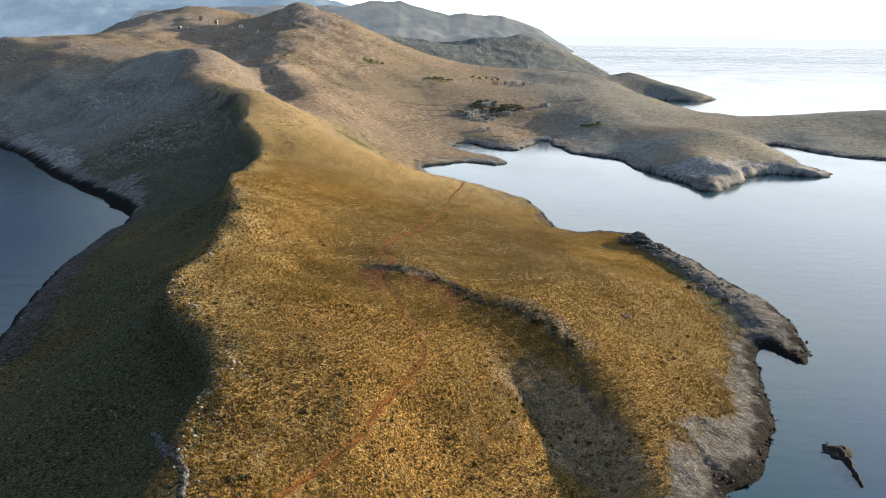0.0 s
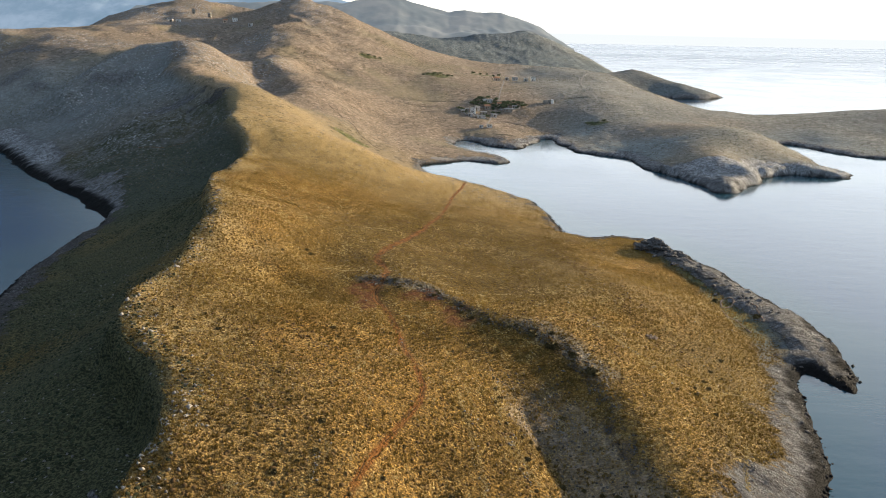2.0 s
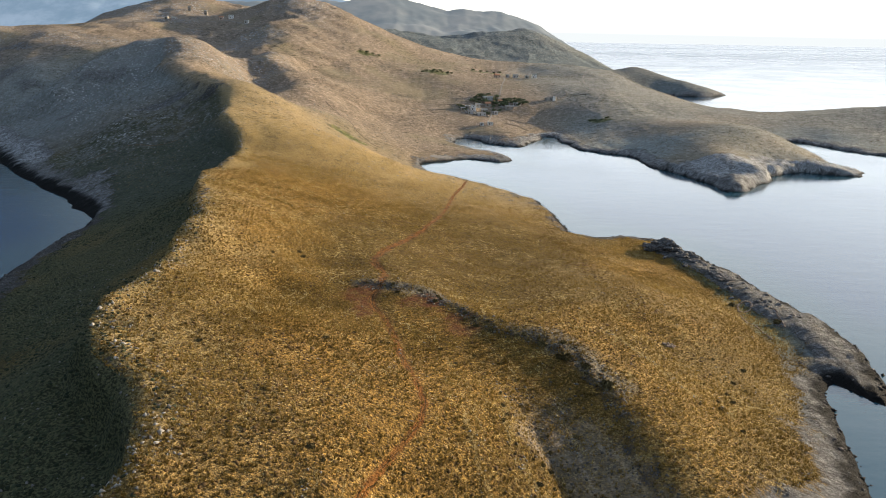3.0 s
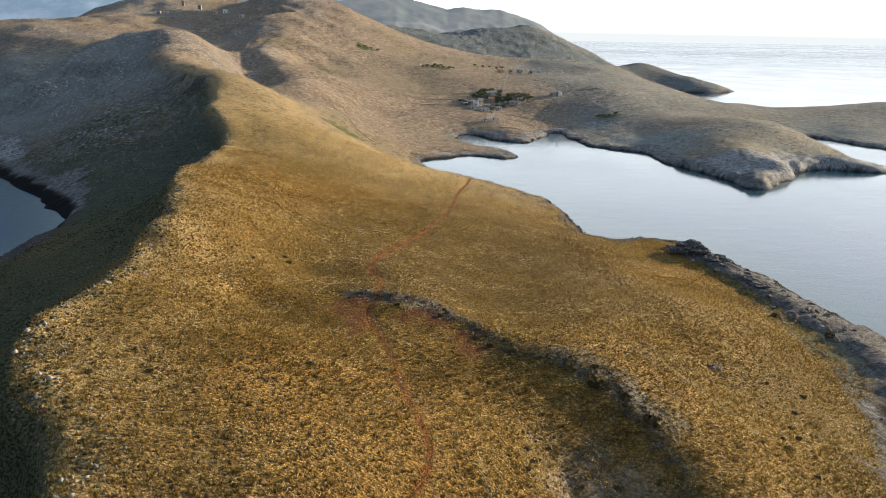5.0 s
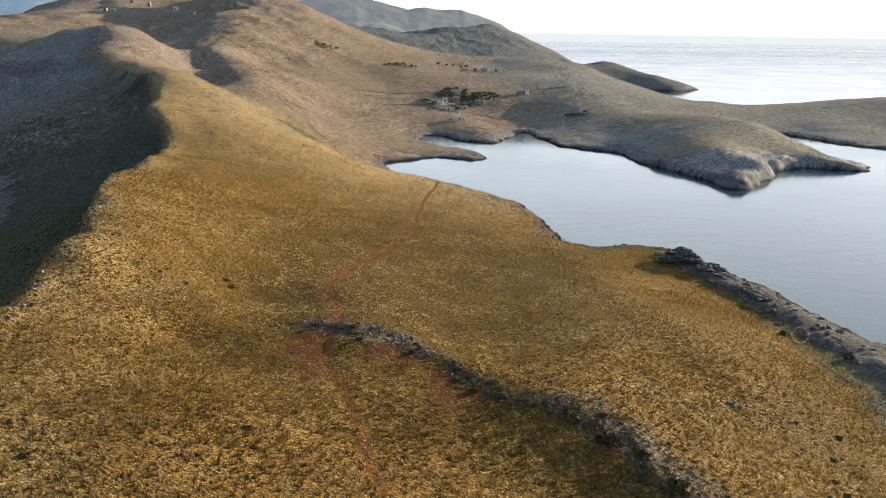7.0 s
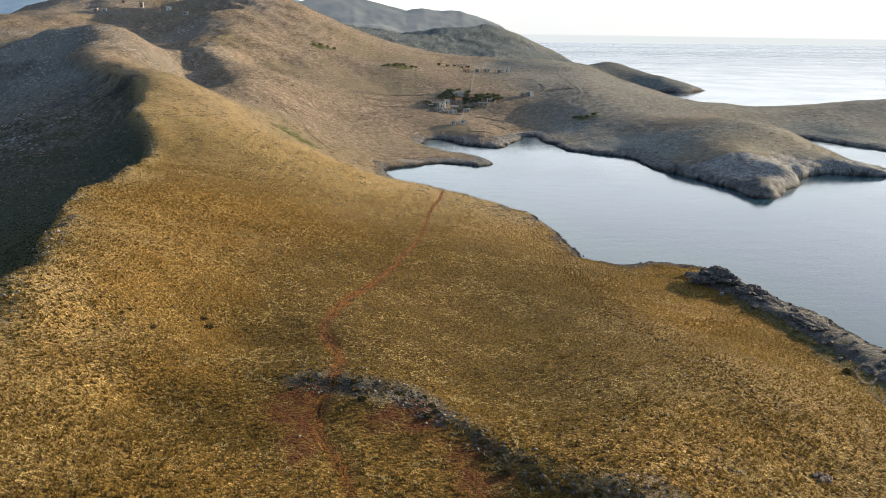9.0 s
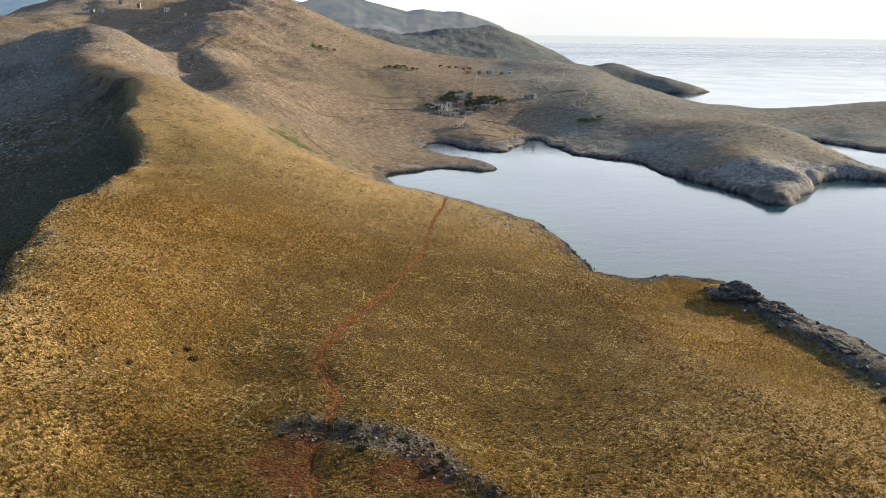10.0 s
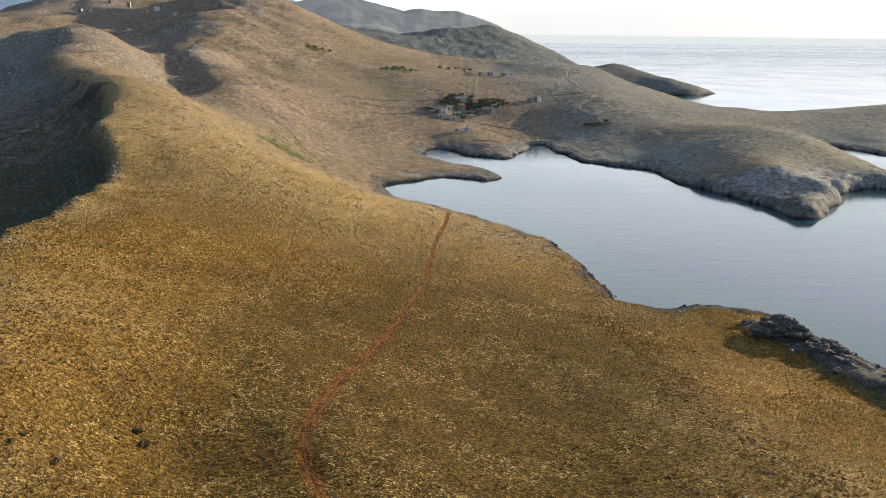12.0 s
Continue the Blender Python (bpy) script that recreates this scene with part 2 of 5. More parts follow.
def rockiness(x, y, d, z):
    """0 on grown ground, 1 on bare rock: along the shore, higher where the swell reaches."""
    reach = 4.5 + 5 * soft_step(330, 250, y) + 3 * fractal(x, y, 40, 3, 31) - 2.0 * soft_step(1.1, 0.6, np.hypot((x - 84) / 14, (y - 182) / 26)) + 1.5 * soft_step(330, 400, y) * soft_step(-60, -40, x) + 10 * soft_step(-6, 6, 45 - np.hypot(x - 175, y - 425)) + 7 * soft_step(165, 130, y) * soft_step(30, 60, x) + 6 * soft_step(-100, -130, x) + 9 * soft_step(-135, -150, x) * soft_step(620, 560, y) * (0.6 + 0.8 * fractal(x, y, 35, 2, 33)) + 15 * soft_step(20, 12, line_distance(x, y, WHITE_CLIFF)[0]) + 17 * soft_step(1.15, 0.7, np.hypot((x - 208) / 62, (y - 452) / 34)) * (0.8 + 0.6 * fractal(x, y, 25, 3, 35)) + 4 * soft_step(0, 30, x) * soft_step(450, 470, y - 70 * soft_step(130, 160, x)) * soft_step(1000, 900, y)
    return soft_step(reach + 6, reach - 6, d + 3.5 * fractal(x, y, 7, 3, 37))


def rim_side(x, y):
    """Metres west of the rim of the headland (minus: east of it)."""
    rim = np.array(WEST_RIM)
    return np.interp(y, rim[:, 1], rim[:, 0]) - x


OUTCROP = [(83, 300), (86, 292), (89.5, 282), (93, 268), (95, 254), (97.5, 240), (100, 228), (101, 214), (99, 200)]
TRAIL = [(-24, 92), (-21.5, 100.5), (-17.4, 108.4), (-12.4, 116), (-9.6, 125), (-6.4, 134), (-4.0, 140), (-2.3, 144.5), (-1.8, 149.5), (-3.2, 156), (-5.8, 165.3), (-8.1, 177.7), (-10.6, 187), (-13.4, 193),
         (-14.2, 199), (-12.6, 205), (-11.8, 213), (-13.4, 220), (-15.7, 228), (-15.6, 234), (-14.5, 243.5), (-12.2, 253), (-8.0, 266.5), (-3.0, 282), (2.6, 304), (5.2, 318.5),
         (10, 358), (15.8, 389), (19.6, 418)]


def trail_side(x, y):
    """Metres east of the footpath's middle (minus: west of it), clipped, for the narrow tread."""
    line = np.array(TRAIL)
    lean = np.interp(y, line[:, 1], np.gradient(line[:, 0]) / np.gradient(line[:, 1]))
    off = (x - np.interp(y, line[:, 1], line[:, 0])) / np.sqrt(1 + lean**2)
    return np.clip(off * (1.1 + 0.5 * soft_step(170, 140, y) - 0.3 * soft_step(196, 226, y) + 0.5 * soft_step(240, 310, y)), -6, 6) + 40 * soft_step(414, 424, y) + 40 * soft_step(96, 92, y)


def trail_mask(x, y):
    """1 on the bare red earth of the footpath."""
    d, along = line_distance(x + 0.7 * fractal(x, y, 6, 3, 61), y, TRAIL)
    wide = 0.75 - 0.3 * soft_step(170, 140, y) + 0.2 * fractal(x, y, 14, 3, 67)
    return soft_step(wide + 0.7, wide - 0.3, d) * soft_step(430, 400, y)


def land_height(x, y):
    """The height of the ground, the metres inland and the rockiness."""
    x, y = np.asarray(x, float), np.asarray(y, float)
    d, run = inland(x, y)
    z = np.maximum(sheet(x, y), 0.7 + 0.05 * np.clip(d, 0, 30))
    rock = rockiness(x, y, d, z)
    far = np.clip((y - 300) / 600, 0, 1)
    calm = np.maximum(0.22 + 0.78 * soft_step(-20, -110, x), 0.75 * soft_step(1050, 1180, y))
    z = z + ((0.4 + 0.5 * far) * fractal(x, y, 45, 3, 3) + calm * far * (6 * (0.3 - np.abs(fractal(x, y, 75, 4, 5))) + 1.0 * fractal(x, y, 14, 3, 9))) * soft_step(8, 40, d) + 0.16 * fractal(x, y, 4.5, 3, 7)
    past = rim_side(x, y) - 0.3 - 2.7 * soft_step(215, 170, y) + 1.8 * fractal(x, y, 16, 3, 91)
    z = z - np.minimum(np.clip(past, 0, None) * 0.75, 3.6) * soft_step(60, 12, past) * soft_step(640, 600, y) * soft_step(40, 80, y)
    brink = rim_side(x, y) - 0.6 - 2.7 * soft_step(215, 170, y) + 2.6 * fractal(x, y, 9, 4, 99) + 1.8 * fractal(x, y, 16, 3, 91)
    z = z + ((0.45 + 0.75 * soft_step(240, 200, y)) * soft_step(-6.5, -0.4, brink) - (2.0 + 1.2 * soft_step(240, 200, y)) * soft_step(-0.4, 1.6, brink)) * soft_step(10, 1.6, brink) * soft_step(380, 340, y) * soft_step(80, 100, y)
    z = z + 5.0 * (0.3 - np.abs(fractal(x + 0.7 * y, y - 0.4 * x, 70, 4, 15))) * soft_step(345, 420, y) * soft_step(4, 40, past) * soft_step(6, 40, d) * soft_step(720, 620, y)
    bluff = soft_step(1.25, 0.75, np.hypot((x - 190) / 62, (y - 446) / 52)) * (y < 540) * (x > 100)
    z = np.maximum(z, bluff * (4.8 + 1.5 * fractal(x, y, 12, 3, 101)) * soft_step(0.2, 6.0, d))
    d_spur, down = line_distance(x + 4 * fractal(x, y, 18, 3, 93), y, COVE_SPUR)
    z = z + soft_step(0.02, 0.3, down) * (8.0 - 5.0 * down) * np.exp(-d_spur / 11)
    d_upper, down = line_distance(x + 4 * fractal(x, y, 18, 3, 227), y, UPPER_SPUR)
    z = z + soft_step(0.02, 0.3, down) * (6.5 - 3.0 * down) * np.exp(-d_upper / 13) * soft_step(6, 25, d)
    d_far, _ = line_distance(x + 3 * fractal(x, y, 14, 3, 229), y, FAR_GULLY)
    z = z - 6.5 * np.exp(-d_far / 10) * soft_step(6, 25, d)
    d_gully, _ = line_distance(x, y + 4 * fractal(x, y, 18, 3, 95), COVE_GULLY)
    z = z - 5.5 * np.exp(-((d_gully / 13) ** 2)) * soft_step(8, 30, d)
    for fx, fy, fw, fd in ROCK_FACES:
        near = np.hypot((x - fx) / fw, (y - fy) / fd) + 0.5 * fractal(x, y, 9, 3, 97)
        rock = np.maximum(rock, 0.62 * soft_step(1.2, 0.5, near))
    d_out, along = line_distance(x + 1.5 * fractal(x, y, 8, 2, 71), y, OUTCROP)
    west = soft_step(-1.0, 1.0, x - (83 + (300 - y) * 0.22))
    ridge = np.exp(-((d_out / np.where(west > 0.5, 7.0, 5.0)) ** 2)) * soft_step(180, 200, y)
    z = z + ridge * np.interp(along, [0, 0.12, 0.5, 1], [1.2, 1.8, 1.7, 1.4])
    rock = np.maximum(rock, soft_step(0.25, 0.6, ridge) * (1 - 0.3 * west))
    d_scarp, _ = line_distance(x + 2 * fractal(x, y, 7, 2, 73), y + 2 * fractal(x, y, 7, 2, 79), SCARP_TOP[1:-1])
    edge = np.array(SCARP_TOP)
    below = np.where(y < np.interp(x, edge[:, 0], edge[:, 1]), d_scarp, -d_scarp)
    z = z - 0.5 * soft_step(-0.4, 2.0, below) * soft_step(15, 4, below) * soft_step(130, 150, y) * soft_step(-30, -12, x)
    rock = np.maximum(rock, 0.42 * soft_step(-1.2, 0.8, below) * soft_step(4.0, 2.2, below))
    d_rim, _ = line_distance(x + 3 * fractal(x, y, 9, 3, 83), y, WEST_RIM)
    rock = np.maximum(rock, 0.55 * soft_step(370, 330, y) * soft_step(2.2, 0.3, d_rim) * soft_step(-0.35, 0.35, fractal(x, y, 22, 2, 89)))
    d_cut, _ = line_distance(x + 1.2 * fractal(x, y, 6, 3, 75), y, RAVINE[4:])
    z = z - 0.9 * np.exp(-((d_cut / 1.8) ** 2)) * soft_step(162, 154, y)
    z = z - 0.16 * trail_mask(x, y)
    craggy = 0.55 - 0.75 * np.abs(fractal(run + 1.5 * fractal(x, y, 5, 2, 43), d * 0.3, 4.0, 3, 41)) - 0.45 * np.abs(fractal(x, y, 2.4, 2, 47))
    z = z + rock * craggy * soft_step(-1, 5, d)
    shore = soft_step(-0.5, 4.0, d)
    under = -0.4 - 0.16 * np.clip(-d, 0, 60)
    return np.where(d > 4, z, under * (1 - shore) + z * shore), d, rock


def grid_lines(stops):
    """Coordinates whose step changes from stop to stop: (from, step)."""
    out, v = [stops[0][0]], stops[0][0]
    while v < stops[-1][0]:
        v += np.interp(v, [s[0] for s in stops], [s[1] for s in stops])
        out.append(v)
    return np.array(out)


# ---- materials ----
def material(name, colour=(0.5, 0.5, 0.5), rough=0.9, metal=0.0):
    """A material with its nodes, links and shader."""
    m = bpy.data.materials.new(name)
    m.use_nodes = True
    n, l = m.node_tree.nodes, m.node_tree.links
    b = n["Principled BSDF"]
    b.inputs["Base Color"].default_value = (*colour, 1)
    b.inputs["Roughness"].default_value, b.inputs["Metallic"].default_value = rough, metal
    b.inputs["Specular IOR Level"].default_value = 0.08
    return m, n, l, b


def place(n):
    return n.new("ShaderNodeNewGeometry").outputs["Position"]


def noise_of(n, l, at, scale, detail=4.0, rough=0.55):
    t = n.new("ShaderNodeTexNoise")
    t.inputs["Scale"].default_value, t.inputs["Detail"].default_value, t.inputs["Roughness"].default_value = scale, detail, rough
    l.new(at, t.inputs["Vector"])
    return t.outputs["Fac"]


def cells_of(n, l, at, scale, feature="F1", spread=1.0):
    t = n.new("ShaderNodeTexVoronoi")
    t.feature = feature
    t.inputs["Scale"].default_value, t.inputs["Randomness"].default_value = scale, spread
    l.new(at, t.inputs["Vector"])
    return t.outputs["Distance"]


def stretch(n, l, v, a, b, to_a=0.0, to_b=1.0):
    r = n.new("ShaderNodeMapRange")
    r.interpolation_type = "SMOOTHSTEP"
    for k, value in zip(("From Min", "From Max", "To Min", "To Max"), (a, b, to_a, to_b)):
        r.inputs[k].default_value = value
    l.new(v, r.inputs["Value"])
    return r.outputs["Result"]


def blend(n, l, fac, a, b, mode="MIX"):
    """Mixes two colours, each a triple or a socket, by a number or a socket."""
    x = n.new("ShaderNodeMix")
    x.data_type, x.blend_type = "RGBA", mode
    for socket, value in ((x.inputs[0], fac), (x.inputs[6], a), (x.inputs[7], b)):
        if isinstance(value, bpy.types.NodeSocket):
            l.new(value, socket)
        else:
            socket.default_value = (*value, 1) if isinstance(value, tuple) else value
    return x.outputs[2]


def sums(n, l, op, a, b):
    x = n.new("ShaderNodeMath")
    x.operation = op
    for socket, value in zip(x.inputs, (a, b)):
        if isinstance(value, bpy.types.NodeSocket):
            l.new(value, socket)
        else:
            socket.default_value = value
    return x.outputs[0]


def relief(n, l, b, height, strength, distance):
    k = n.new("ShaderNodeBump")
    k.inputs["Strength"].default_value, k.inputs["Distance"].default_value = strength, distance
    l.new(height, k.inputs["Height"])
    l.new(k.outputs[0], b.inputs["Normal"])


def layer(n, name):
    a = n.new("ShaderNodeAttribute")
    a.attribute_name = name
    return a.outputs["Fac"]


def rock_colour(n, l, at, flutes=None):
    """Grey limestone: weathered blotches, rusty and pale patches, dark clefts."""
    tone = blend(n, l, stretch(n, l, noise_of(n, l, at, 0.16, 5), 0.35, 0.65), (0.11, 0.105, 0.10), (0.21, 0.195, 0.185))
    tone = blend(n, l, stretch(n, l, noise_of(n, l, at, 0.5, 3), 0.52, 0.7, 0, 0.55), tone, (0.15, 0.10, 0.07))
    tone = blend(n, l, stretch(n, l, noise_of(n, l, at, 1.7, 4), 0.5, 0.72, 0, 0.8), tone, (0.40, 0.375, 0.35))
    cut = noise_of(n, l, at if flutes is None else flutes, 0.75, 6, 0.62)
    cleft = sums(n, l, "ABSOLUTE", sums(n, l, "SUBTRACT", cut, 0.5), 0.0)
    tone = blend(n, l, stretch(n, l, cleft, 0.0, 0.06, 0.9, 0), tone, (0.045, 0.04, 0.036))
    # cracked into blocks, and pitted
    crack = n.new("ShaderNodeMapping")
    crack.inputs["Scale"].default_value = (1.0, 0.55, 0.8)
    l.new(at, crack.inputs["Vector"])
    joints = cells_of(n, l, crack.outputs[0], 1.1, "DISTANCE_TO_EDGE")
    tone = blend(n, l, stretch(n, l, joints, 0.02, 0.10, 0.8, 0), tone, (0.050, 0.045, 0.040))
    return blend(n, l, stretch(n, l, noise_of(n, l, at, 3.2, 4, 0.7), 0.42, 0.56, 0.4, 0), tone, (0.085, 0.076, 0.068))


def make_ground_material():
    m, n, l, b = material("dry_hillside", rough=0.95)
    at = place(n)
    wide, mid, fine = noise_of(n, l, at, 0.018, 4), noise_of(n, l, at, 0.11, 5), noise_of(n, l, at, 1.3, 6, 0.72)
    straw = blend(n, l, stretch(n, l, fine, 0.32, 0.68), (0.101, 0.057, 0.014), (0.226, 0.132, 0.032))
    olive = blend(n, l, stretch(n, l, fine, 0.32, 0.68), (0.047, 0.030, 0.008), (0.112, 0.071, 0.016))
    tone = blend(n, l, sums(n, l, "MAXIMUM", stretch(n, l, wide, 0.44, 0.58, 0, 0.85), layer(n, "olive")), straw, olive)
    tone = blend(n, l, stretch(n, l, mid, 0.48, 0.68, 0, 0.35), tone, (0.082, 0.046, 0.013))
    # matted dry blades, lying across the slope; dark strokes paint shadows between tufts
    matted = n.new("ShaderNodeMapping")
    matted.inputs["Rotation"].default_value, matted.inputs["Scale"].default_value = (0, 0, 0), (0.72, 1.0, 1.0)
    l.new(at, matted.inputs["Vector"])
    hatch = noise_of(n, l, matted.outputs[0], 2.7, 3, 0.6)
    tone = blend(n, l, stretch(n, l, hatch, 0.42, 0.51, 0.5, 0), tone, (0.36, 0.32, 0.28), "MULTIPLY")
    tone = blend(n, l, stretch(n, l, hatch, 0.51, 0.62, 0, 0.75), tone, (2.0, 1.95, 1.7), "MULTIPLY")
    curl = sums(n, l, "ABSOLUTE", sums(n, l, "SUBTRACT", noise_of(n, l, at, 0.33, 5, 0.7), 0.5), 0.0)
    pale_lines = sums(n, l, "MULTIPLY", stretch(n, l, curl, 0.003, 0.014, 1, 0), stretch(n, l, noise_of(n, l, at, 0.09, 3), 0.46, 0.57))
    tone = blend(n, l, sums(n, l, "MULTIPLY", pale_lines, stretch(n, l, hatch, 0.42, 0.55, 0.2, 0.9)), tone, (0.50, 0.375, 0.15))
    tone = blend(n, l, layer(n, "thin"), tone, blend(n, l, stretch(n, l, hatch, 0.38, 0.62), (0.155, 0.108, 0.045), (0.43, 0.305, 0.135)))
    north = blend(n, l, stretch(n, l, fine, 0.3, 0.7), (0.196, 0.145, 0.106), (0.42, 0.316, 0.240))
    blotch = noise_of(n, l, at, 0.30, 8, 0.8)
    north = blend(n, l, stretch(n, l, blotch, 0.46, 0.60, 0.75, 0), north, (0.120, 0.093, 0.060))
    north = blend(n, l, stretch(n, l, noise_of(n, l, at, 0.014, 4), 0.50, 0.66, 0, 0.5), north, (0.185, 0.155, 0.090))
    tone = blend(n, l, layer(n, "heath"), tone, north)
    # grey scrub; its pale blue cast puts distance haze into the colour
    haze_scrub = blend(n, l, stretch(n, l, fine, 0.3, 0.7), (0.165, 0.188, 0.182), (0.318, 0.345, 0.328))
    haze_scrub = blend(n, l, stretch(n, l, blotch, 0.47, 0.58, 0.55, 0), haze_scrub, (0.150, 0.142, 0.115))
    tone = blend(n, l, layer(n, "grey"), tone, haze_scrub)
    # dark bluish scrub tone; far haze and hillside shade are put into it
    tone = blend(n, l, layer(n, "shade_scrub"), tone, blend(n, l, stretch(n, l, blotch, 0.44, 0.60), (0.056, 0.070, 0.076), (0.142, 0.158, 0.160)))
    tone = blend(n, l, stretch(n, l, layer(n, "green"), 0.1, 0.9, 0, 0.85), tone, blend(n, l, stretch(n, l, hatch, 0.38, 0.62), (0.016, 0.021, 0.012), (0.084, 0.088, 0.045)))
    tone = blend(n, l, layer(n, "lush"), tone, blend(n, l, stretch(n, l, blotch, 0.42, 0.58), (0.050, 0.066, 0.018), (0.135, 0.140, 0.042)))
    # low shrubs and cushions seen as specks from far off
    specks = stretch(n, l, cells_of(n, l, at, 0.55), 0.12, 0.30, 1, 0)
    crowd = stretch(n, l, noise_of(n, l, at, 0.045, 4, 0.65), 0.46, 0.62, 0.12, 0.9)
    tone = blend(n, l, sums(n, l, "MULTIPLY", specks, sums(n, l, "MULTIPLY", crowd, layer(n, "shrubs"))), tone, (0.030, 0.027, 0.014))
    thick = sums(n, l, "MULTIPLY", stretch(n, l, noise_of(n, l, at, 0.28, 5, 0.75), 0.50, 0.66, 0, 0.75), stretch(n, l, noise_of(n, l, at, 0.02, 3), 0.35, 0.6))
    tone = blend(n, l, sums(n, l, "MULTIPLY", thick, stretch(n, l, layer(n, "shrubs"), 0.3, 1.0)), tone, (0.040, 0.035, 0.020))
    # old terraces and goat paths follow the contours of the hills
    bands = n.new("ShaderNodeMapping")
    bands.inputs["Scale"].default_value = (0.035, 0.035, 0.75)
    l.new(at, bands.inputs["Vector"])
    step = noise_of(n, l, bands.outputs[0], 1.0, 4, 0.6)
    line = stretch(n, l, sums(n, l, "ABSOLUTE", sums(n, l, "SUBTRACT", step, 0.47), 0.0), 0.0, 0.03, 1, 0)
    ledge = stretch(n, l, sums(n, l, "ABSOLUTE", sums(n, l, "SUBTRACT", step, 0.53), 0.0), 0.0, 0.026, 0.75, 0)
    far_off = stretch(n, l, layer(n, "shrubs"), 0.5, 1.0)
    patchy = sums(n, l, "MULTIPLY", far_off, stretch(n, l, blotch, 0.44, 0.56))
    tone = blend(n, l, sums(n, l, "MULTIPLY", line, sums(n, l, "MULTIPLY", patchy, 0.45)), tone, (0.055, 0.046, 0.030))
    tone = blend(n, l, sums(n, l, "MULTIPLY", ledge, sums(n, l, "MULTIPLY", patchy, 0.4)), tone, (0.30, 0.265, 0.215))
    # pale outcropping stones
    stones = stretch(n, l, cells_of(n, l, at, 0.8), 0.05, 0.16, 1, 0)
    stony = stretch(n, l, noise_of(n, l, at, 0.03, 3, 0.6), 0.50, 0.64, 0, 0.8)
    tone = blend(n, l, sums(n, l, "MULTIPLY", stones, sums(n, l, "MAXIMUM", stony, layer(n, "stony"))), tone, (0.40, 0.375, 0.34))
    tone = blend(n, l, sums(n, l, "MULTIPLY", layer(n, "stony"), stretch(n, l, noise_of(n, l, at, 0.22, 5, 0.7), 0.45, 0.62, 0, 0.8)), tone, (0.17, 0.16, 0.15))
    blocks = stretch(n, l, cells_of(n, l, at, 0.42), 0.16, 0.40, 1, 0)
    tone = blend(n, l, sums(n, l, "MULTIPLY", sums(n, l, "MULTIPLY", blocks, layer(n, "stony")), stretch(n, l, noise_of(n, l, at, 0.05, 4), 0.40, 0.60, 0.25, 1)), tone, (0.40, 0.385, 0.36))
    soil = blend(n, l, stretch(n, l, fine, 0.3, 0.7), (0.050, 0.018, 0.008), (0.115, 0.041, 0.015))
    tone = blend(n, l, sums(n, l, "MULTIPLY", layer(n, "soil"), stretch(n, l, noise_of(n, l, at, 0.5, 5, 0.7), 0.36, 0.58, 0.3, 1)), tone, soil)
    off = sums(n, l, "ADD", layer(n, "trail"), sums(n, l, "MULTIPLY", sums(n, l, "SUBTRACT", noise_of(n, l, at, 0.55, 5, 0.75), 0.5), 2.2))
    tread = stretch(n, l, sums(n, l, "ABSOLUTE", off, 0.0), 0.55, 1.1, 1, 0)
    earth = blend(n, l, stretch(n, l, fine, 0.35, 0.65), (0.095, 0.037, 0.009), (0.208, 0.085, 0.020))
    ruts = n.new("ShaderNodeCombineXYZ")
    l.new(sums(n, l, "ADD", sums(n, l, "MULTIPLY", layer(n, "trail"), 2.4), sums(n, l, "MULTIPLY", noise_of(n, l, at, 0.3, 3), 2.5)), ruts.inputs[0])
    l.new(sums(n, l, "MULTIPLY", layer(n, "along"), 0.22), ruts.inputs[1])
    worn = noise_of(n, l, ruts.outputs[0], 1.0, 4, 0.65)
    earth = blend(n, l, stretch(n, l, worn, 0.42, 0.52, 0.9, 0), earth, (0.040, 0.024, 0.009))
    tone = blend(n, l, sums(n, l, "MULTIPLY", tread, stretch(n, l, noise_of(n, l, at, 0.12, 3), 0.3, 0.5, 0.75, 1.0)), tone, earth)
    # rain-cut flutes run down to the water
    join = n.new("ShaderNodeCombineXYZ")
    l.new(sums(n, l, "ADD", sums(n, l, "MULTIPLY", layer(n, "run"), 1.3), sums(n, l, "MULTIPLY", noise_of(n, l, at, 0.35, 4, 0.6), 3.0)), join.inputs[0])
    l.new(sums(n, l, "ADD", sums(n, l, "MULTIPLY", layer(n, "inland"), 0.3), sums(n, l, "MULTIPLY", noise_of(n, l, at, 0.6, 3), 1.2)), join.inputs[1])
    flutes = join.outputs[0]
    rock = rock_colour(n, l, at, flutes)
    rock = blend(n, l, sums(n, l, "MULTIPLY", layer(n, "pale"), stretch(n, l, noise_of(n, l, at, 0.4, 5), 0.3, 0.6, 0.2, 1)), rock, (0.48, 0.475, 0.465))
    gash = sums(n, l, "ABSOLUTE", sums(n, l, "SUBTRACT", noise_of(n, l, flutes, 1.1, 5, 0.65), 0.5), 0.0)
    rock = blend(n, l, stretch(n, l, gash, 0.01, 0.07, 0.75, 0), rock, (0.070, 0.062, 0.056))
    dark = blend(n, l, layer(n, "wet"), rock, (0.012, 0.011, 0.010))
    ragged = sums(n, l, "ADD", layer(n, "rock"), sums(n, l, "MULTIPLY", sums(n, l, "SUBTRACT", noise_of(n, l, at, 0.45, 6, 0.75), 0.5), 2.1))
    ragged = sums(n, l, "ADD", ragged, sums(n, l, "MULTIPLY", sums(n, l, "SUBTRACT", noise_of(n, l, flutes, 0.9, 4), 0.5), 1.6))
    bare = sums(n, l, "MAXIMUM", stretch(n, l, ragged, 0.28, 0.78), layer(n, "wet"))
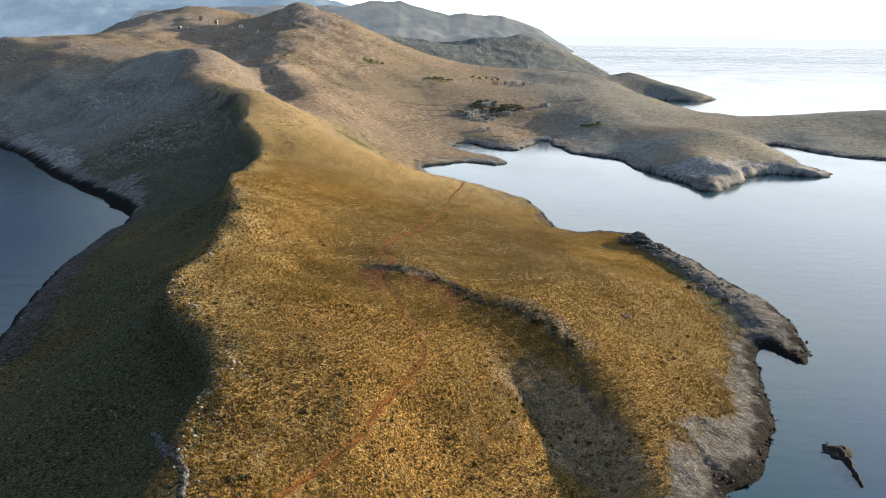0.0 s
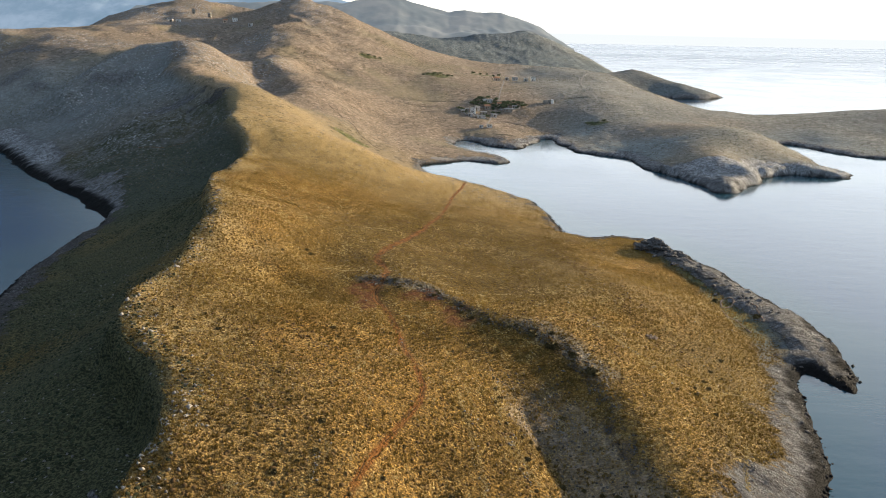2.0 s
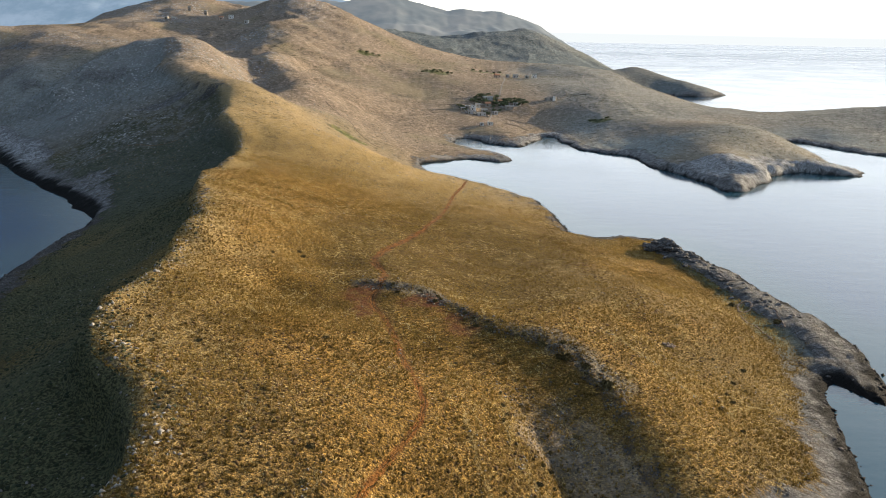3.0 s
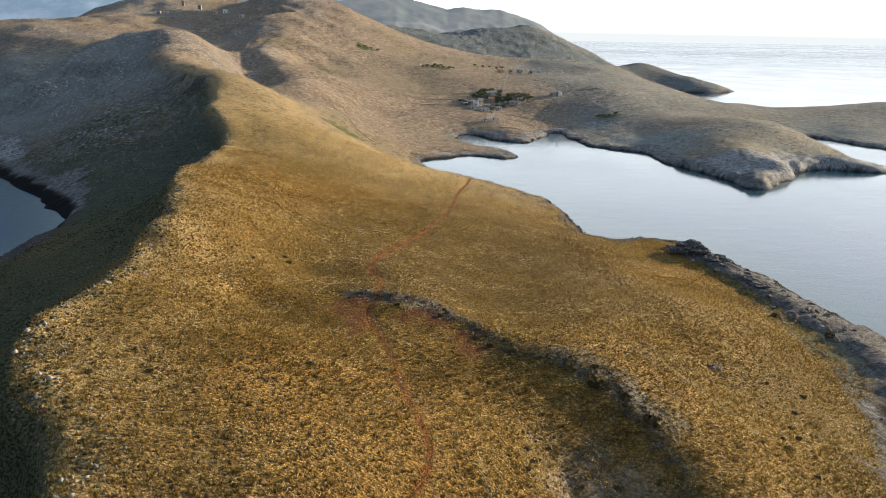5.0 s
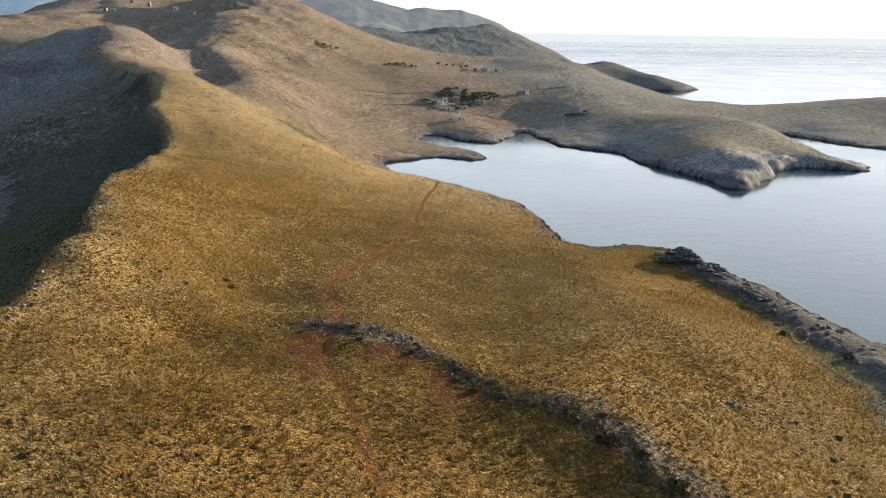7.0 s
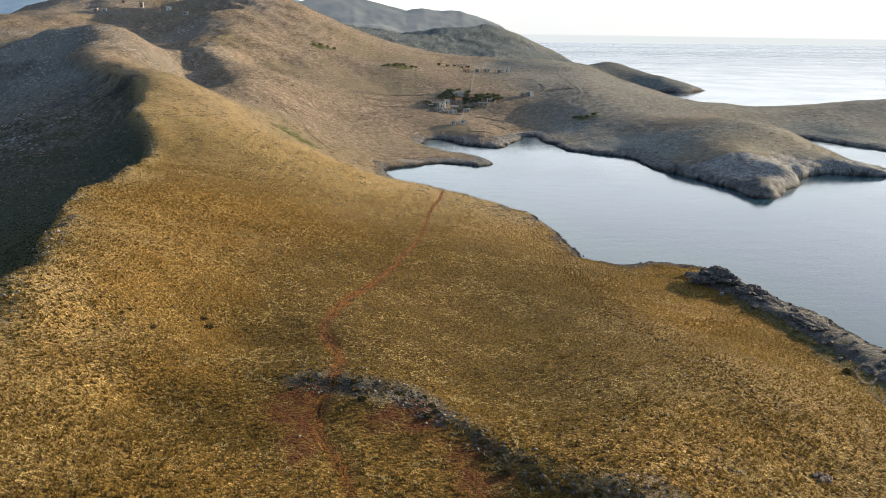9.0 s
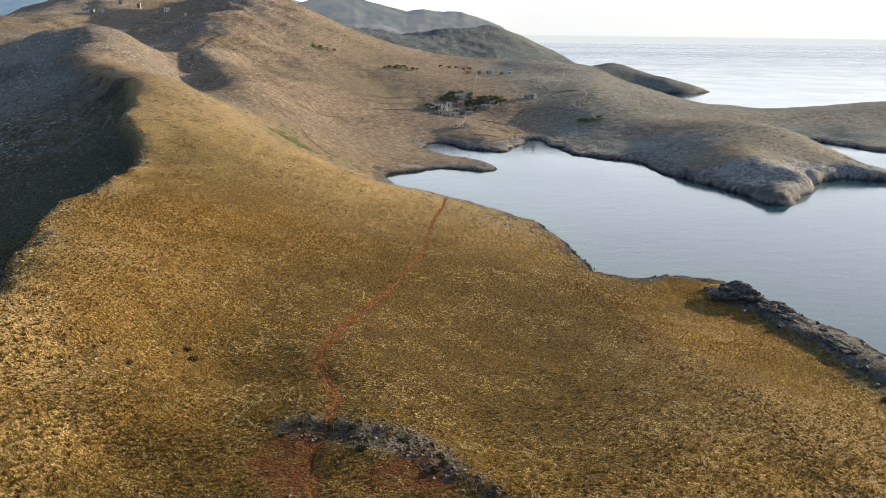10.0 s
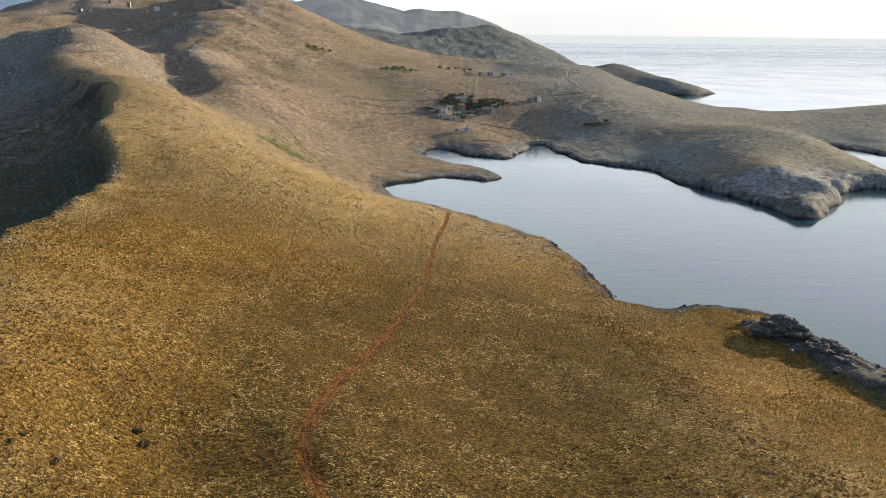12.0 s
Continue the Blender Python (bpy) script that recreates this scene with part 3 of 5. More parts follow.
    l.new(blend(n, l, bare, tone, dark), b.inputs["Base Color"])
    rugged = sums(n, l, "ADD", noise_of(n, l, at, 0.9, 6, 0.7), sums(n, l, "MULTIPLY", sums(n, l, "ABSOLUTE", sums(n, l, "SUBTRACT", noise_of(n, l, flutes, 0.75, 6, 0.62), 0.5), 0.0), sums(n, l, "MULTIPLY", bare, 6.0)))
    rugged = sums(n, l, "ADD", rugged, sums(n, l, "MULTIPLY", sums(n, l, "MULTIPLY", blotch, far_off), 0.8))
    rugged = sums(n, l, "ADD", rugged, sums(n, l, "MULTIPLY", sums(n, l, "MULTIPLY", noise_of(n, l, at, 2.6, 5, 0.7), bare), 1.6))
    relief(n, l, b, sums(n, l, "ADD", rugged, sums(n, l, "MULTIPLY", hatch, 1.3)), 1.0, 0.55)
    return m


def make_rock_material(name="grey_limestone", dark=0.0):
    m, n, l, b = material(name, rough=0.9)
    at = place(n)
    tide = n.new("ShaderNodeSeparateXYZ")
    l.new(at, tide.inputs[0])
    level = sums(n, l, "ADD", tide.outputs["Z"], sums(n, l, "MULTIPLY", noise_of(n, l, at, 0.3, 3), 1.6))
    l.new(blend(n, l, stretch(n, l, level, 1.4, 2.4, 1, 0), blend(n, l, sums(n, l, "MULTIPLY", stretch(n, l, noise_of(n, l, at, 1.1, 5, 0.7), 0.40, 0.62, 1.0, 0.15), dark), rock_colour(n, l, at), (0.030, 0.030, 0.028)), (0.012, 0.011, 0.010)), b.inputs["Base Color"])
    relief(n, l, b, noise_of(n, l, at, 1.6, 6, 0.7), 1.0, 0.5)
    return m


def make_water_material():
    m, n, l, b = material("sea_water", (0.010, 0.030, 0.052), 0.06)
    b.inputs["IOR"].default_value, b.inputs["Specular IOR Level"].default_value = 1.4, 0.5
    at = place(n)
    l.new(blend(n, l, layer(n, "shallow"), (0.008, 0.034, 0.072), (0.014, 0.046, 0.062)), b.inputs["Base Color"])
    wave = n.new("ShaderNodeMapping")
    wave.inputs["Rotation"].default_value, wave.inputs["Scale"].default_value = (0, 0, radians(-20)), (0.45, 1.0, 1.0)
    l.new(at, wave.inputs["Vector"])
    swell = sums(n, l, "ADD", noise_of(n, l, wave.outputs[0], 0.16, 3), sums(n, l, "MULTIPLY", noise_of(n, l, wave.outputs[0], 0.9, 3), 0.30))
    relief(n, l, b, sums(n, l, "MULTIPLY", swell, layer(n, "choppy")), 0.09, 0.5)
    # wind lanes and slicks on the open sea
    lane = n.new("ShaderNodeMapping")
    lane.inputs["Rotation"].default_value, lane.inputs["Scale"].default_value = (0, 0, radians(8)), (0.0006, 0.0026, 1.0)
    l.new(at, lane.inputs["Vector"])
    lanes = stretch(n, l, noise_of(n, l, lane.outputs[0], 1.0, 2, 0.5), 0.36, 0.68)
    slick = stretch(n, l, noise_of(n, l, at, 0.012, 4), 0.35, 0.65, 0.07, 0.15)
    wind = sums(n, l, "MULTIPLY", layer(n, "open"), sums(n, l, "ADD", sums(n, l, "MULTIPLY", lanes, 0.05), 0.14))
    l.new(sums(n, l, "ADD", slick, wind), b.inputs["Roughness"])
    return m


def make_leaf_material(name, dark, light, per_piece=True, thin=0.0):
    """Foliage or dry grass whose tone changes from clump to clump and with the place."""
    m, n, l, b = material(name, rough=0.85)
    own = n.new("ShaderNodeNewGeometry").outputs["Random Per Island"] if per_piece else n.new("ShaderNodeObjectInfo").outputs["Random"]
    tone = blend(n, l, own, dark, light)
    shift = noise_of(n, l, place(n), 0.05, 3)
    tone = blend(n, l, stretch(n, l, shift, 0.35, 0.7, 0, 0.5), tone, tuple(0.55 * v for v in dark))
    l.new(tone, b.inputs["Base Color"])
    if thin:
        # sun shines through thin dry blades
        through_leaf, both_ways = n.new("ShaderNodeBsdfTranslucent"), n.new("ShaderNodeMixShader")
        l.new(tone, through_leaf.inputs["Color"])
        both_ways.inputs[0].default_value = thin
        l.new(b.outputs[0], both_ways.inputs[1])
        l.new(through_leaf.outputs[0], both_ways.inputs[2])
        l.new(both_ways.outputs[0], n["Material Output"].inputs["Surface"])
    return m


def make_plaster(name, colour, stain):
    m, n, l, b = material(name, colour, 0.85)
    at = place(n)
    l.new(blend(n, l, stretch(n, l, noise_of(n, l, at, 0.9, 5, 0.65), 0.45, 0.75, 0, 0.7), colour, stain), b.inputs["Base Color"])
    relief(n, l, b, noise_of(n, l, at, 6.0, 4), 0.4, 0.05)
    return m


GROUND_MAT, ROCK_MAT, WATER_MAT = make_ground_material(), make_rock_material(), make_water_material()
# Outcrop limestone, darkened: the shade on its near face is in the colour.
CRAG_MAT = make_rock_material("shade_dark_limestone", 0.45)


# ---- ground, sea and distance ----
def grid_mesh(name, X, Y, Z, layers=()):
    """A mesh over a grid of places, with number layers on its points."""
    rows, cols = X.shape
    me = bpy.data.meshes.new(name)
    me.vertices.add(rows * cols)
    me.vertices.foreach_set("co", np.stack([X, Y, Z], -1).astype(np.float32).ravel())
    i = (np.arange(rows - 1)[:, None] * cols + np.arange(cols - 1)[None]).ravel()
    quads = np.stack([i, i + 1, i + cols + 1, i + cols], -1)
    me.loops.add(quads.size)
    me.loops.foreach_set("vertex_index", quads.ravel().astype(np.int32))
    me.polygons.add(len(quads))
    me.polygons.foreach_set("loop_start", (np.arange(len(quads)) * 4).astype(np.int32))
    me.polygons.foreach_set("use_smooth", np.ones(len(quads), bool))
    me.update(calc_edges=True)
    for key, values in layers:
        me.attributes.new(key, "FLOAT", "POINT").data.foreach_set("value", np.asarray(values, np.float32).ravel())
    return me


GX = grid_lines([(-660, 14), (-330, 6), (-135, 0.9), (115, 0.9), (150, 1.6), (255, 1.8), (330, 5), (570, 8)])
GY = grid_lines([(0, 1.4), (80, 0.9), (330, 0.9), (480, 1.7), (700, 2.8), (1000, 6), (1720, 14)])
X, Y = np.meshgrid(GX, GY)
Z, D, ROCK = land_height(X, Y)
RUN_ALONG = inland(X, Y)[1]


RED_PATCHES = [(-17, 200.5, 5, 5), (-15.5, 192, 3.5, 7), (-1, 197, 7, 4), (5, 189, 7, 4.5), (8, 184, 5, 3)]
GREEN_PATCHES = [(-50, 478, 9, 7), (-40, 474, 5, 4), (8, 770, 16, 10), (-60, 800, 14, 5), (60, 830, 18, 6), (136, 621, 9, 5)]


def patches(x, y, spots, seed):
    near = np.zeros(np.shape(x))
    for px, py, rx, ry in spots:
        r = np.hypot((x - px) / rx, (y - py) / ry) + 0.45 * fractal(x, y, 6, 3, seed)
        near = np.maximum(near, soft_step(1.15, 0.55, r))
    return near


TREAD = trail_mask(X, Y)
SOIL = np.maximum(0.35 * TREAD, 0.95 * patches(X, Y, RED_PATCHES, 101))
# Green scrub west of the rim; its tone also paints the bowl's shade.
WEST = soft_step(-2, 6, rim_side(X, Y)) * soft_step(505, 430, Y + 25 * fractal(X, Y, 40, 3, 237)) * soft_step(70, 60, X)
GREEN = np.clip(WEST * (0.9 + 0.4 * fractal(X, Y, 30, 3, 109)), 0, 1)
LUSH = 0.85 * patches(X, Y, GREEN_PATCHES, 113)
HEATH = soft_step(340, 560, Y + 60 * fractal(X, Y, 120, 3, 127))
D_RAV, _ = line_distance(X + 3 * fractal(X, Y, 10, 3, 139), Y, [(p[0] + 6, p[1]) for p in RAVINE[1:]])
HEATH = np.maximum(HEATH, 0.06 * soft_step(195, 120, Y))
HEATH = np.maximum(HEATH, 0.4 * soft_step(10, 4, D_RAV) * soft_step(168, 152, Y))
STONY = np.maximum(soft_step(-95, -140, X) * soft_step(370, 430, Y) * soft_step(-0.3, 0.5, fractal(X, Y, 70, 3, 149)), 0.12 * soft_step(10, 4, D_RAV) * soft_step(168, 152, Y))
# East head: grey scrub with the distance haze painted into its tone.
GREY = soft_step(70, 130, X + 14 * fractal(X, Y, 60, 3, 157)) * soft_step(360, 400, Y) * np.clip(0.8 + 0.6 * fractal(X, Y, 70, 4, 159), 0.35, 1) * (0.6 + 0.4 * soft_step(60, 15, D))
BOWL = soft_step(-2, 8, rim_side(X, Y)) * soft_step(300, 360, Y) * soft_step(640, 560, Y)
# Far hills: haze and their dim near sides are painted as a tone.
SHADE_SCRUB = soft_step(1080, 1180, Y + 60 * fractal(X, Y, 150, 3, 158)) * (1 - 0.7 * soft_step(180, 260, X) * soft_step(1350, 1450, Y))
SHADE_SCRUB = np.maximum(SHADE_SCRUB, np.maximum(0.65 * soft_step(180, 230, X) * soft_step(930, 980, Y), np.maximum(0.45 * soft_step(280, 340, X) * soft_step(520, 560, Y), 0.2 * soft_step(90, 130, X) * soft_step(540, 600, Y))))
# The western bowl's shade goes into the colour too.
SHADE_SCRUB = np.maximum(SHADE_SCRUB, BOWL * (0.3 + 0.6 * soft_step(450, 390, Y)))
STONY = np.maximum(STONY * (1 - 0.7 * BOWL * soft_step(450, 400, Y)), 0.5 * BOWL * (0.2 + 0.8 * soft_step(400, 460, Y)))
CREST = np.minimum(line_distance(X + 5 * fractal(X, Y, 16, 3, 231), Y, COVE_SPUR)[0], line_distance(X + 5 * fractal(X, Y, 16, 3, 233), Y, UPPER_SPUR)[0])
STONY = np.maximum(STONY, soft_step(16, 3, CREST) * np.clip(0.75 + 0.6 * fractal(X, Y, 10, 3, 235), 0.1, 1))
THIN = 0.85 * soft_step(300, 410, Y) * (rim_side(X, Y) < 6)
THIN = np.maximum(THIN, soft_step(-13, -1, rim_side(X, Y) + 4 * fractal(X, Y, 12, 3, 201)) * (rim_side(X, Y) < 5) * soft_step(90, 150, Y) * 0.75)
THIN = np.maximum(THIN, 0.22 * soft_step(22, 38, X + 4 * fractal(X, Y, 16, 3, 207)) * soft_step(262, 225, Y) * np.clip(0.8 + 0.5 * fractal(X, Y, 12, 3, 209), 0.2, 1))
THIN = np.maximum(THIN, 0.4 * soft_step(-30, -8, rim_side(X, Y) + 6 * fractal(X, Y, 20, 3, 213)) * (rim_side(X, Y) < 5) * soft_step(80, 110, Y) * soft_step(330, 250, Y) * np.clip(0.8 + 0.6 * fractal(X, Y, 9, 3, 215), 0.1, 1))
STEP_LINE, _ = line_distance(X + 1.5 * fractal(X, Y, 6, 3, 141), Y + 1.0, SCARP_TOP[1:10])
STEP_LINE = STEP_LINE - 3.0 * (fractal(X, Y, 11, 3, 143) - 0.1)
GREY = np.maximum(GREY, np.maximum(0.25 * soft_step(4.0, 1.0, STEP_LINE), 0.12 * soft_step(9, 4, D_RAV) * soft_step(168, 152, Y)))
SHADE_SCRUB = np.maximum(SHADE_SCRUB, 0.3 * soft_step(4.0, 0.5, STEP_LINE))
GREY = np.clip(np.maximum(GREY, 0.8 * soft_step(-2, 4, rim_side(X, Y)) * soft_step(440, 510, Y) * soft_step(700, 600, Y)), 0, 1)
# Above the eastern shore the golden grass ends along a line; beyond it lies a grey-green terrace.
GRASS_END = np.interp(Y, [150, 158, 167, 184, 193, 205, 216, 237, 253, 285, 300], [71, 73.3, 76, 79.5, 82, 85.3, 86.8, 87.6, 86.4, 84, 86])
TERRACE = soft_step(-1.0, 2.5, X - GRASS_END + 2 * fractal(X, Y, 7, 3, 219)) * soft_step(140, 160, Y) * soft_step(305, 290, Y)
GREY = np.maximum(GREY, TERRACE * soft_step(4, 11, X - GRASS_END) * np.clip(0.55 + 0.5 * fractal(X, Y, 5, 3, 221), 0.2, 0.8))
# A dark bluish tone paints the terrace's shade over its grey-green.
SHADE_SCRUB = np.maximum(SHADE_SCRUB, TERRACE * soft_step(28, 12, X - GRASS_END) * np.clip(0.6 + 0.5 * fractal(X, Y, 4, 3, 223), 0.35, 0.9))
LUSH = np.maximum(LUSH, TERRACE * soft_step(200, 220, Y) * soft_step(10, 3, X - GRASS_END) * 0.5)
OLIVE = soft_step(1.15, 0.5, np.hypot((X - 15) / 60, (Y - 258) / 90) + 0.3 * fractal(X, Y, 30, 4, 161))
CLIFF = soft_step(-115, -130, X) * soft_step(335, 350, Y)
FAR_SHORE = soft_step(320, 400, Y) * soft_step(-120, -100, X)
PALE = np.maximum(soft_step(19, 11, line_distance(X, Y, WHITE_CLIFF)[0] + 4 * fractal(X, Y, 9, 3, 167)), 0.5 * soft_step(-130, -140, X) * soft_step(330, 345, Y)) + 0.25 * FAR_SHORE + 0.28 * soft_step(310, 280, Y) * soft_step(30, 50, X) + 0.75 * soft_step(1.2, 0.7, np.hypot((X - 208) / 62, (Y - 452) / 34)) + 0.35 * soft_step(0, 30, X) * soft_step(380, 470, Y + 70 * soft_step(130, 160, X))
NEAR_SHORE = soft_step(330, 290, Y) * soft_step(20, 40, X)
WET = soft_step(2.5, 1.2, Z - 0.9 * NEAR_SHORE + 0.95 * FAR_SHORE - 1.5 * CLIFF - 0.6 * soft_step(320, 280, Y) + 0.8 * fractal(X, Y, 5, 3, 131)) * soft_step(5.0, 2.4, D * (1 - 0.6 * CLIFF) * (1 - 0.25 * NEAR_SHORE) + 0.8 * FAR_SHORE + 1.2 * NEAR_SHORE * fractal(X, Y, 3.5, 3, 217))
SCRUB_EDGE, DOWN = line_distance(X + 2.5 * fractal(X, Y, 9, 3, 145), Y, [(45.5, 270), (46, 246), (49, 230), (52, 216), (52, 204)])
SCRUB_EDGE = soft_step(1.25, 0.4, SCRUB_EDGE / (2.5 + 5 * DOWN))
SHRUBS = 0.25 + 0.75 * np.maximum(soft_step(300, 420, Y), 0.7 * SCRUB_EDGE)
ground = new("ground", grid_mesh("ground", X, Y, Z, [("rock", ROCK), ("soil", SOIL), ("green", GREEN), ("lush", LUSH), ("heath", HEATH), ("wet", WET), ("shrubs", SHRUBS), ("stony", STONY), ("grey", GREY), ("olive", OLIVE), ("pale", PALE), ("shade_scrub", SHADE_SCRUB), ("run", RUN_ALONG), ("inland", D), ("thin", THIN), ("trail", trail_side(X, Y)), ("along", Y)]))
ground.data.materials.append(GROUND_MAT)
tagged(ground, "hills of dry ochre grass with grey rocky shores", "ground", kind="structure")

SX = grid_lines([(-4000, 400), (-400, 20), (-160, 5), (330, 5), (500, 20), (3600, 400)])
SY = grid_lines([(-3000, 400), (-100, 20), (100, 5), (620, 6), (1100, 30), (4700, 300)])
WX, WY = np.meshgrid(SX, SY)
near_shore = soft_step(-26, -2, inland(WX, WY)[0] + 7 * fractal(WX, WY, 30, 3, 137))
water = new("water", grid_mesh("water", WX, WY, 0 * WX, [("shallow", near_shore), ("choppy", (1.3 + 1.9 * soft_step(-40, -130, WX)) * (1 - 0.9 * soft_step(600, 1500, WY))), ("open", soft_step(700, 2400, WY))]))
water.data.materials.append(WATER_MAT)
tagged(water, "calm blue sea in early morning light", "sea", kind="structure")


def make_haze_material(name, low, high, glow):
    """Far mountains, the morning haze painted in as bluish tone and even glow."""
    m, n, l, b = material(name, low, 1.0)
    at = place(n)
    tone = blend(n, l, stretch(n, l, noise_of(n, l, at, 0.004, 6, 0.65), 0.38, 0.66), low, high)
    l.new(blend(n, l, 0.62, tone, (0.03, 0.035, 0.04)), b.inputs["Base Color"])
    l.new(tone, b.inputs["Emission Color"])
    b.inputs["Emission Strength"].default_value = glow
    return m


def far_range(name, line, depth, mat, label, seed):
    """A mountain range far behind the land: a crest line (x, z) at one distance, with ribbed slopes towards the viewer."""
    xs = np.linspace(line[0][0], line[-1][0], 220)
    crest = np.interp(xs, [p[0] for p in line], [p[1] for p in line])
    k = np.linspace(0, 1, 40)
    RX, K = np.meshgrid(xs, k)
    RY = depth - 700 * K
    RZ = (crest[None] * (1 - K) ** 1.15 + (9 * fractal(RX, RY, 160, 4, seed) - 22 * np.abs(fractal(RX, RY * 0.4, 210, 4, seed + 9)) * np.sin(K * 3.1)))
    RZ[0] = crest + 5 * fractal(xs, xs * 0, 60, 4, seed)
    ob = new(name, grid_mesh(name, RX, RY, RZ - 3 * K))
    ob.data.materials.append(mat)
    return tagged(ob, label, "mountains", kind="structure")


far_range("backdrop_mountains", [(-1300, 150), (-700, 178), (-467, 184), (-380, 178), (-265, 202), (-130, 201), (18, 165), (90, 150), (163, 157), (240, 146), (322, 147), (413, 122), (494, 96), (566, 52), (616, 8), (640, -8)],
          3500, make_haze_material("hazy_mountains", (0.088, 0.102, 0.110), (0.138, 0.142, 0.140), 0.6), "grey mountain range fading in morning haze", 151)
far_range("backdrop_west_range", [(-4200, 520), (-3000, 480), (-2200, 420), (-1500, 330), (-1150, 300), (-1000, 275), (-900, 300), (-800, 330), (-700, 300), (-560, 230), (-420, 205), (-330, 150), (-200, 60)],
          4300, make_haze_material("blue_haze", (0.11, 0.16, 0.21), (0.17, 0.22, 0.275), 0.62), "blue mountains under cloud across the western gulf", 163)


# ---- plants and stones on the headland ----
def ground_z(x, y):
    """The height of the ground's mesh at a place."""
    x, y = np.asarray(x, float), np.asarray(y, float)
    i = np.clip(np.searchsorted(GX, x) - 1, 0, len(GX) - 2)
    j = np.clip(np.searchsorted(GY, y) - 1, 0, len(GY) - 2)
    u, v = (x - GX[i]) / (GX[i + 1] - GX[i]), (y - GY[j]) / (GY[j + 1] - GY[j])
    return (Z[j, i] * (1 - u) + Z[j, i + 1] * u) * (1 - v) + (Z[j + 1, i] * (1 - u) + Z[j + 1, i + 1] * u) * v


def look_up(layer_grid, x, y):
    i = np.clip(np.searchsorted(GX, x) - 1, 0, len(GX) - 2)
    j = np.clip(np.searchsorted(GY, y) - 1, 0, len(GY) - 2)
    return layer_grid[j, i]


def tri_mesh(name, verts, tris, smooth=False):
    me = bpy.data.meshes.new(name)
    me.vertices.add(len(verts))
    me.vertices.foreach_set("co", np.asarray(verts, np.float32).ravel())
    me.loops.add(tris.size)
    me.loops.foreach_set("vertex_index", tris.astype(np.int32).ravel())
    me.polygons.add(len(tris))
    me.polygons.foreach_set("loop_start", (np.arange(len(tris)) * 3).astype(np.int32))
    if smooth:
        me.polygons.foreach_set("use_smooth", np.ones(len(tris), bool))
    me.update(calc_edges=True)
    return me


def scatter(rng, count, x0, x1, y0, y1, keep):
    """Places on the headland, kept with the chance that keep(x, y) gives; nearer ground gets more."""
    x = rng.uniform(x0, x1, count)
    y = y0 + (y1 - y0) * rng.uniform(0, 1, count) ** 1.25
    ok = rng.uniform(0, 1, count) < keep(x, y)
    return x[ok], y[ok]


def grassy(x, y):
    return (look_up(D, x, y) > 4) * (look_up(ROCK, x, y) < 0.45) * (1 - np.clip(look_up(SOIL, x, y) * 1.05 + look_up(TREAD, x, y), 0, 1))


def grass_tufts(name, rng, x, y, low, high, mat, label, blades=4, spread=(0.35, 0.95), broad=(0.16, 0.30)):
    """Clumps of leaning blades, all in one mesh."""
    n = len(x)
    z = ground_z(x, y) - 0.04
    turn = rng.uniform(0, 2 * math.pi, (n, 1)) + np.arange(blades) * 2 * math.pi / blades + rng.normal(0, 0.3, (n, blades))
    tall = rng.uniform(low, high, (n, 1)) * rng.uniform(0.7, 1.15, (n, blades))
    lean = tall * rng.uniform(*spread, (n, blades))
    half = tall * rng.uniform(*broad, (n, blades))
    base = np.stack([x, y, z], -1)[:, None]
    out = np.stack([np.cos(turn), np.sin(turn), 0 * turn], -1)
    side = np.stack([-np.sin(turn), np.cos(turn), 0 * turn], -1)
    root = base + 0.12 * out * tall[..., None]
    tip = root + out * lean[..., None] + np.array([0, 0, 1.0]) * tall[..., None]
    verts = np.stack([root - side * half[..., None], root + side * half[..., None], tip], 2).reshape(-1, 3)
    me = tri_mesh(name, verts, np.arange(len(verts)).reshape(-1, 3))
    me.materials.append(mat)
    return tagged(new(name, me), label, "grass", kind="stuff")


def cushions(name, rng, x, y, low, high, mat, label, category, ring=6, squat=(0.28, 0.58)):
    """Low domed plants: a ring on the ground, an uneven shoulder and a crown, all in one mesh."""
    n = len(x)
    z = ground_z(x, y)
    r = rng.uniform(low, high, (n, 1))
    turn = rng.uniform(0, 6.28, (n, 1)) + np.arange(ring) * 2 * math.pi / ring
    foot = r * rng.uniform(0.55, 1.4, (n, ring))
    mid = foot * rng.uniform(0.55, 0.95, (n, ring))
    tall = r * rng.uniform(*squat, (n, 1))
    ring_a = np.stack([x[:, None] + foot * np.cos(turn), y[:, None] + foot * np.sin(turn), z[:, None] - 0.12 + 0 * turn], -1)
    ring_b = np.stack([x[:, None] + mid * np.cos(turn + 0.4), y[:, None] + mid * np.sin(turn + 0.4), z[:, None] + tall * rng.uniform(0.45, 0.95, (n, ring))], -1)
    top = np.stack([x + rng.normal(0, 0.1, n), y + rng.normal(0, 0.1, n), z + tall[:, 0]], -1)[:, None]
    verts = np.concatenate([ring_a, ring_b, top], 1).reshape(-1, 3)
    k = np.arange(ring)
    nx = (k + 1) % ring
    tris = np.concatenate([np.stack([k, nx, ring + k], -1), np.stack([nx, ring + nx, ring + k], -1), np.stack([ring + k, ring + nx, 0 * k + 2 * ring], -1)])
    tris = (np.arange(n)[:, None, None] * (2 * ring + 1) + tris[None]).reshape(-1, 3)
    me = tri_mesh(name, verts, tris)
    me.materials.append(mat)
    return tagged(new(name, me), label, category, kind="stuff")


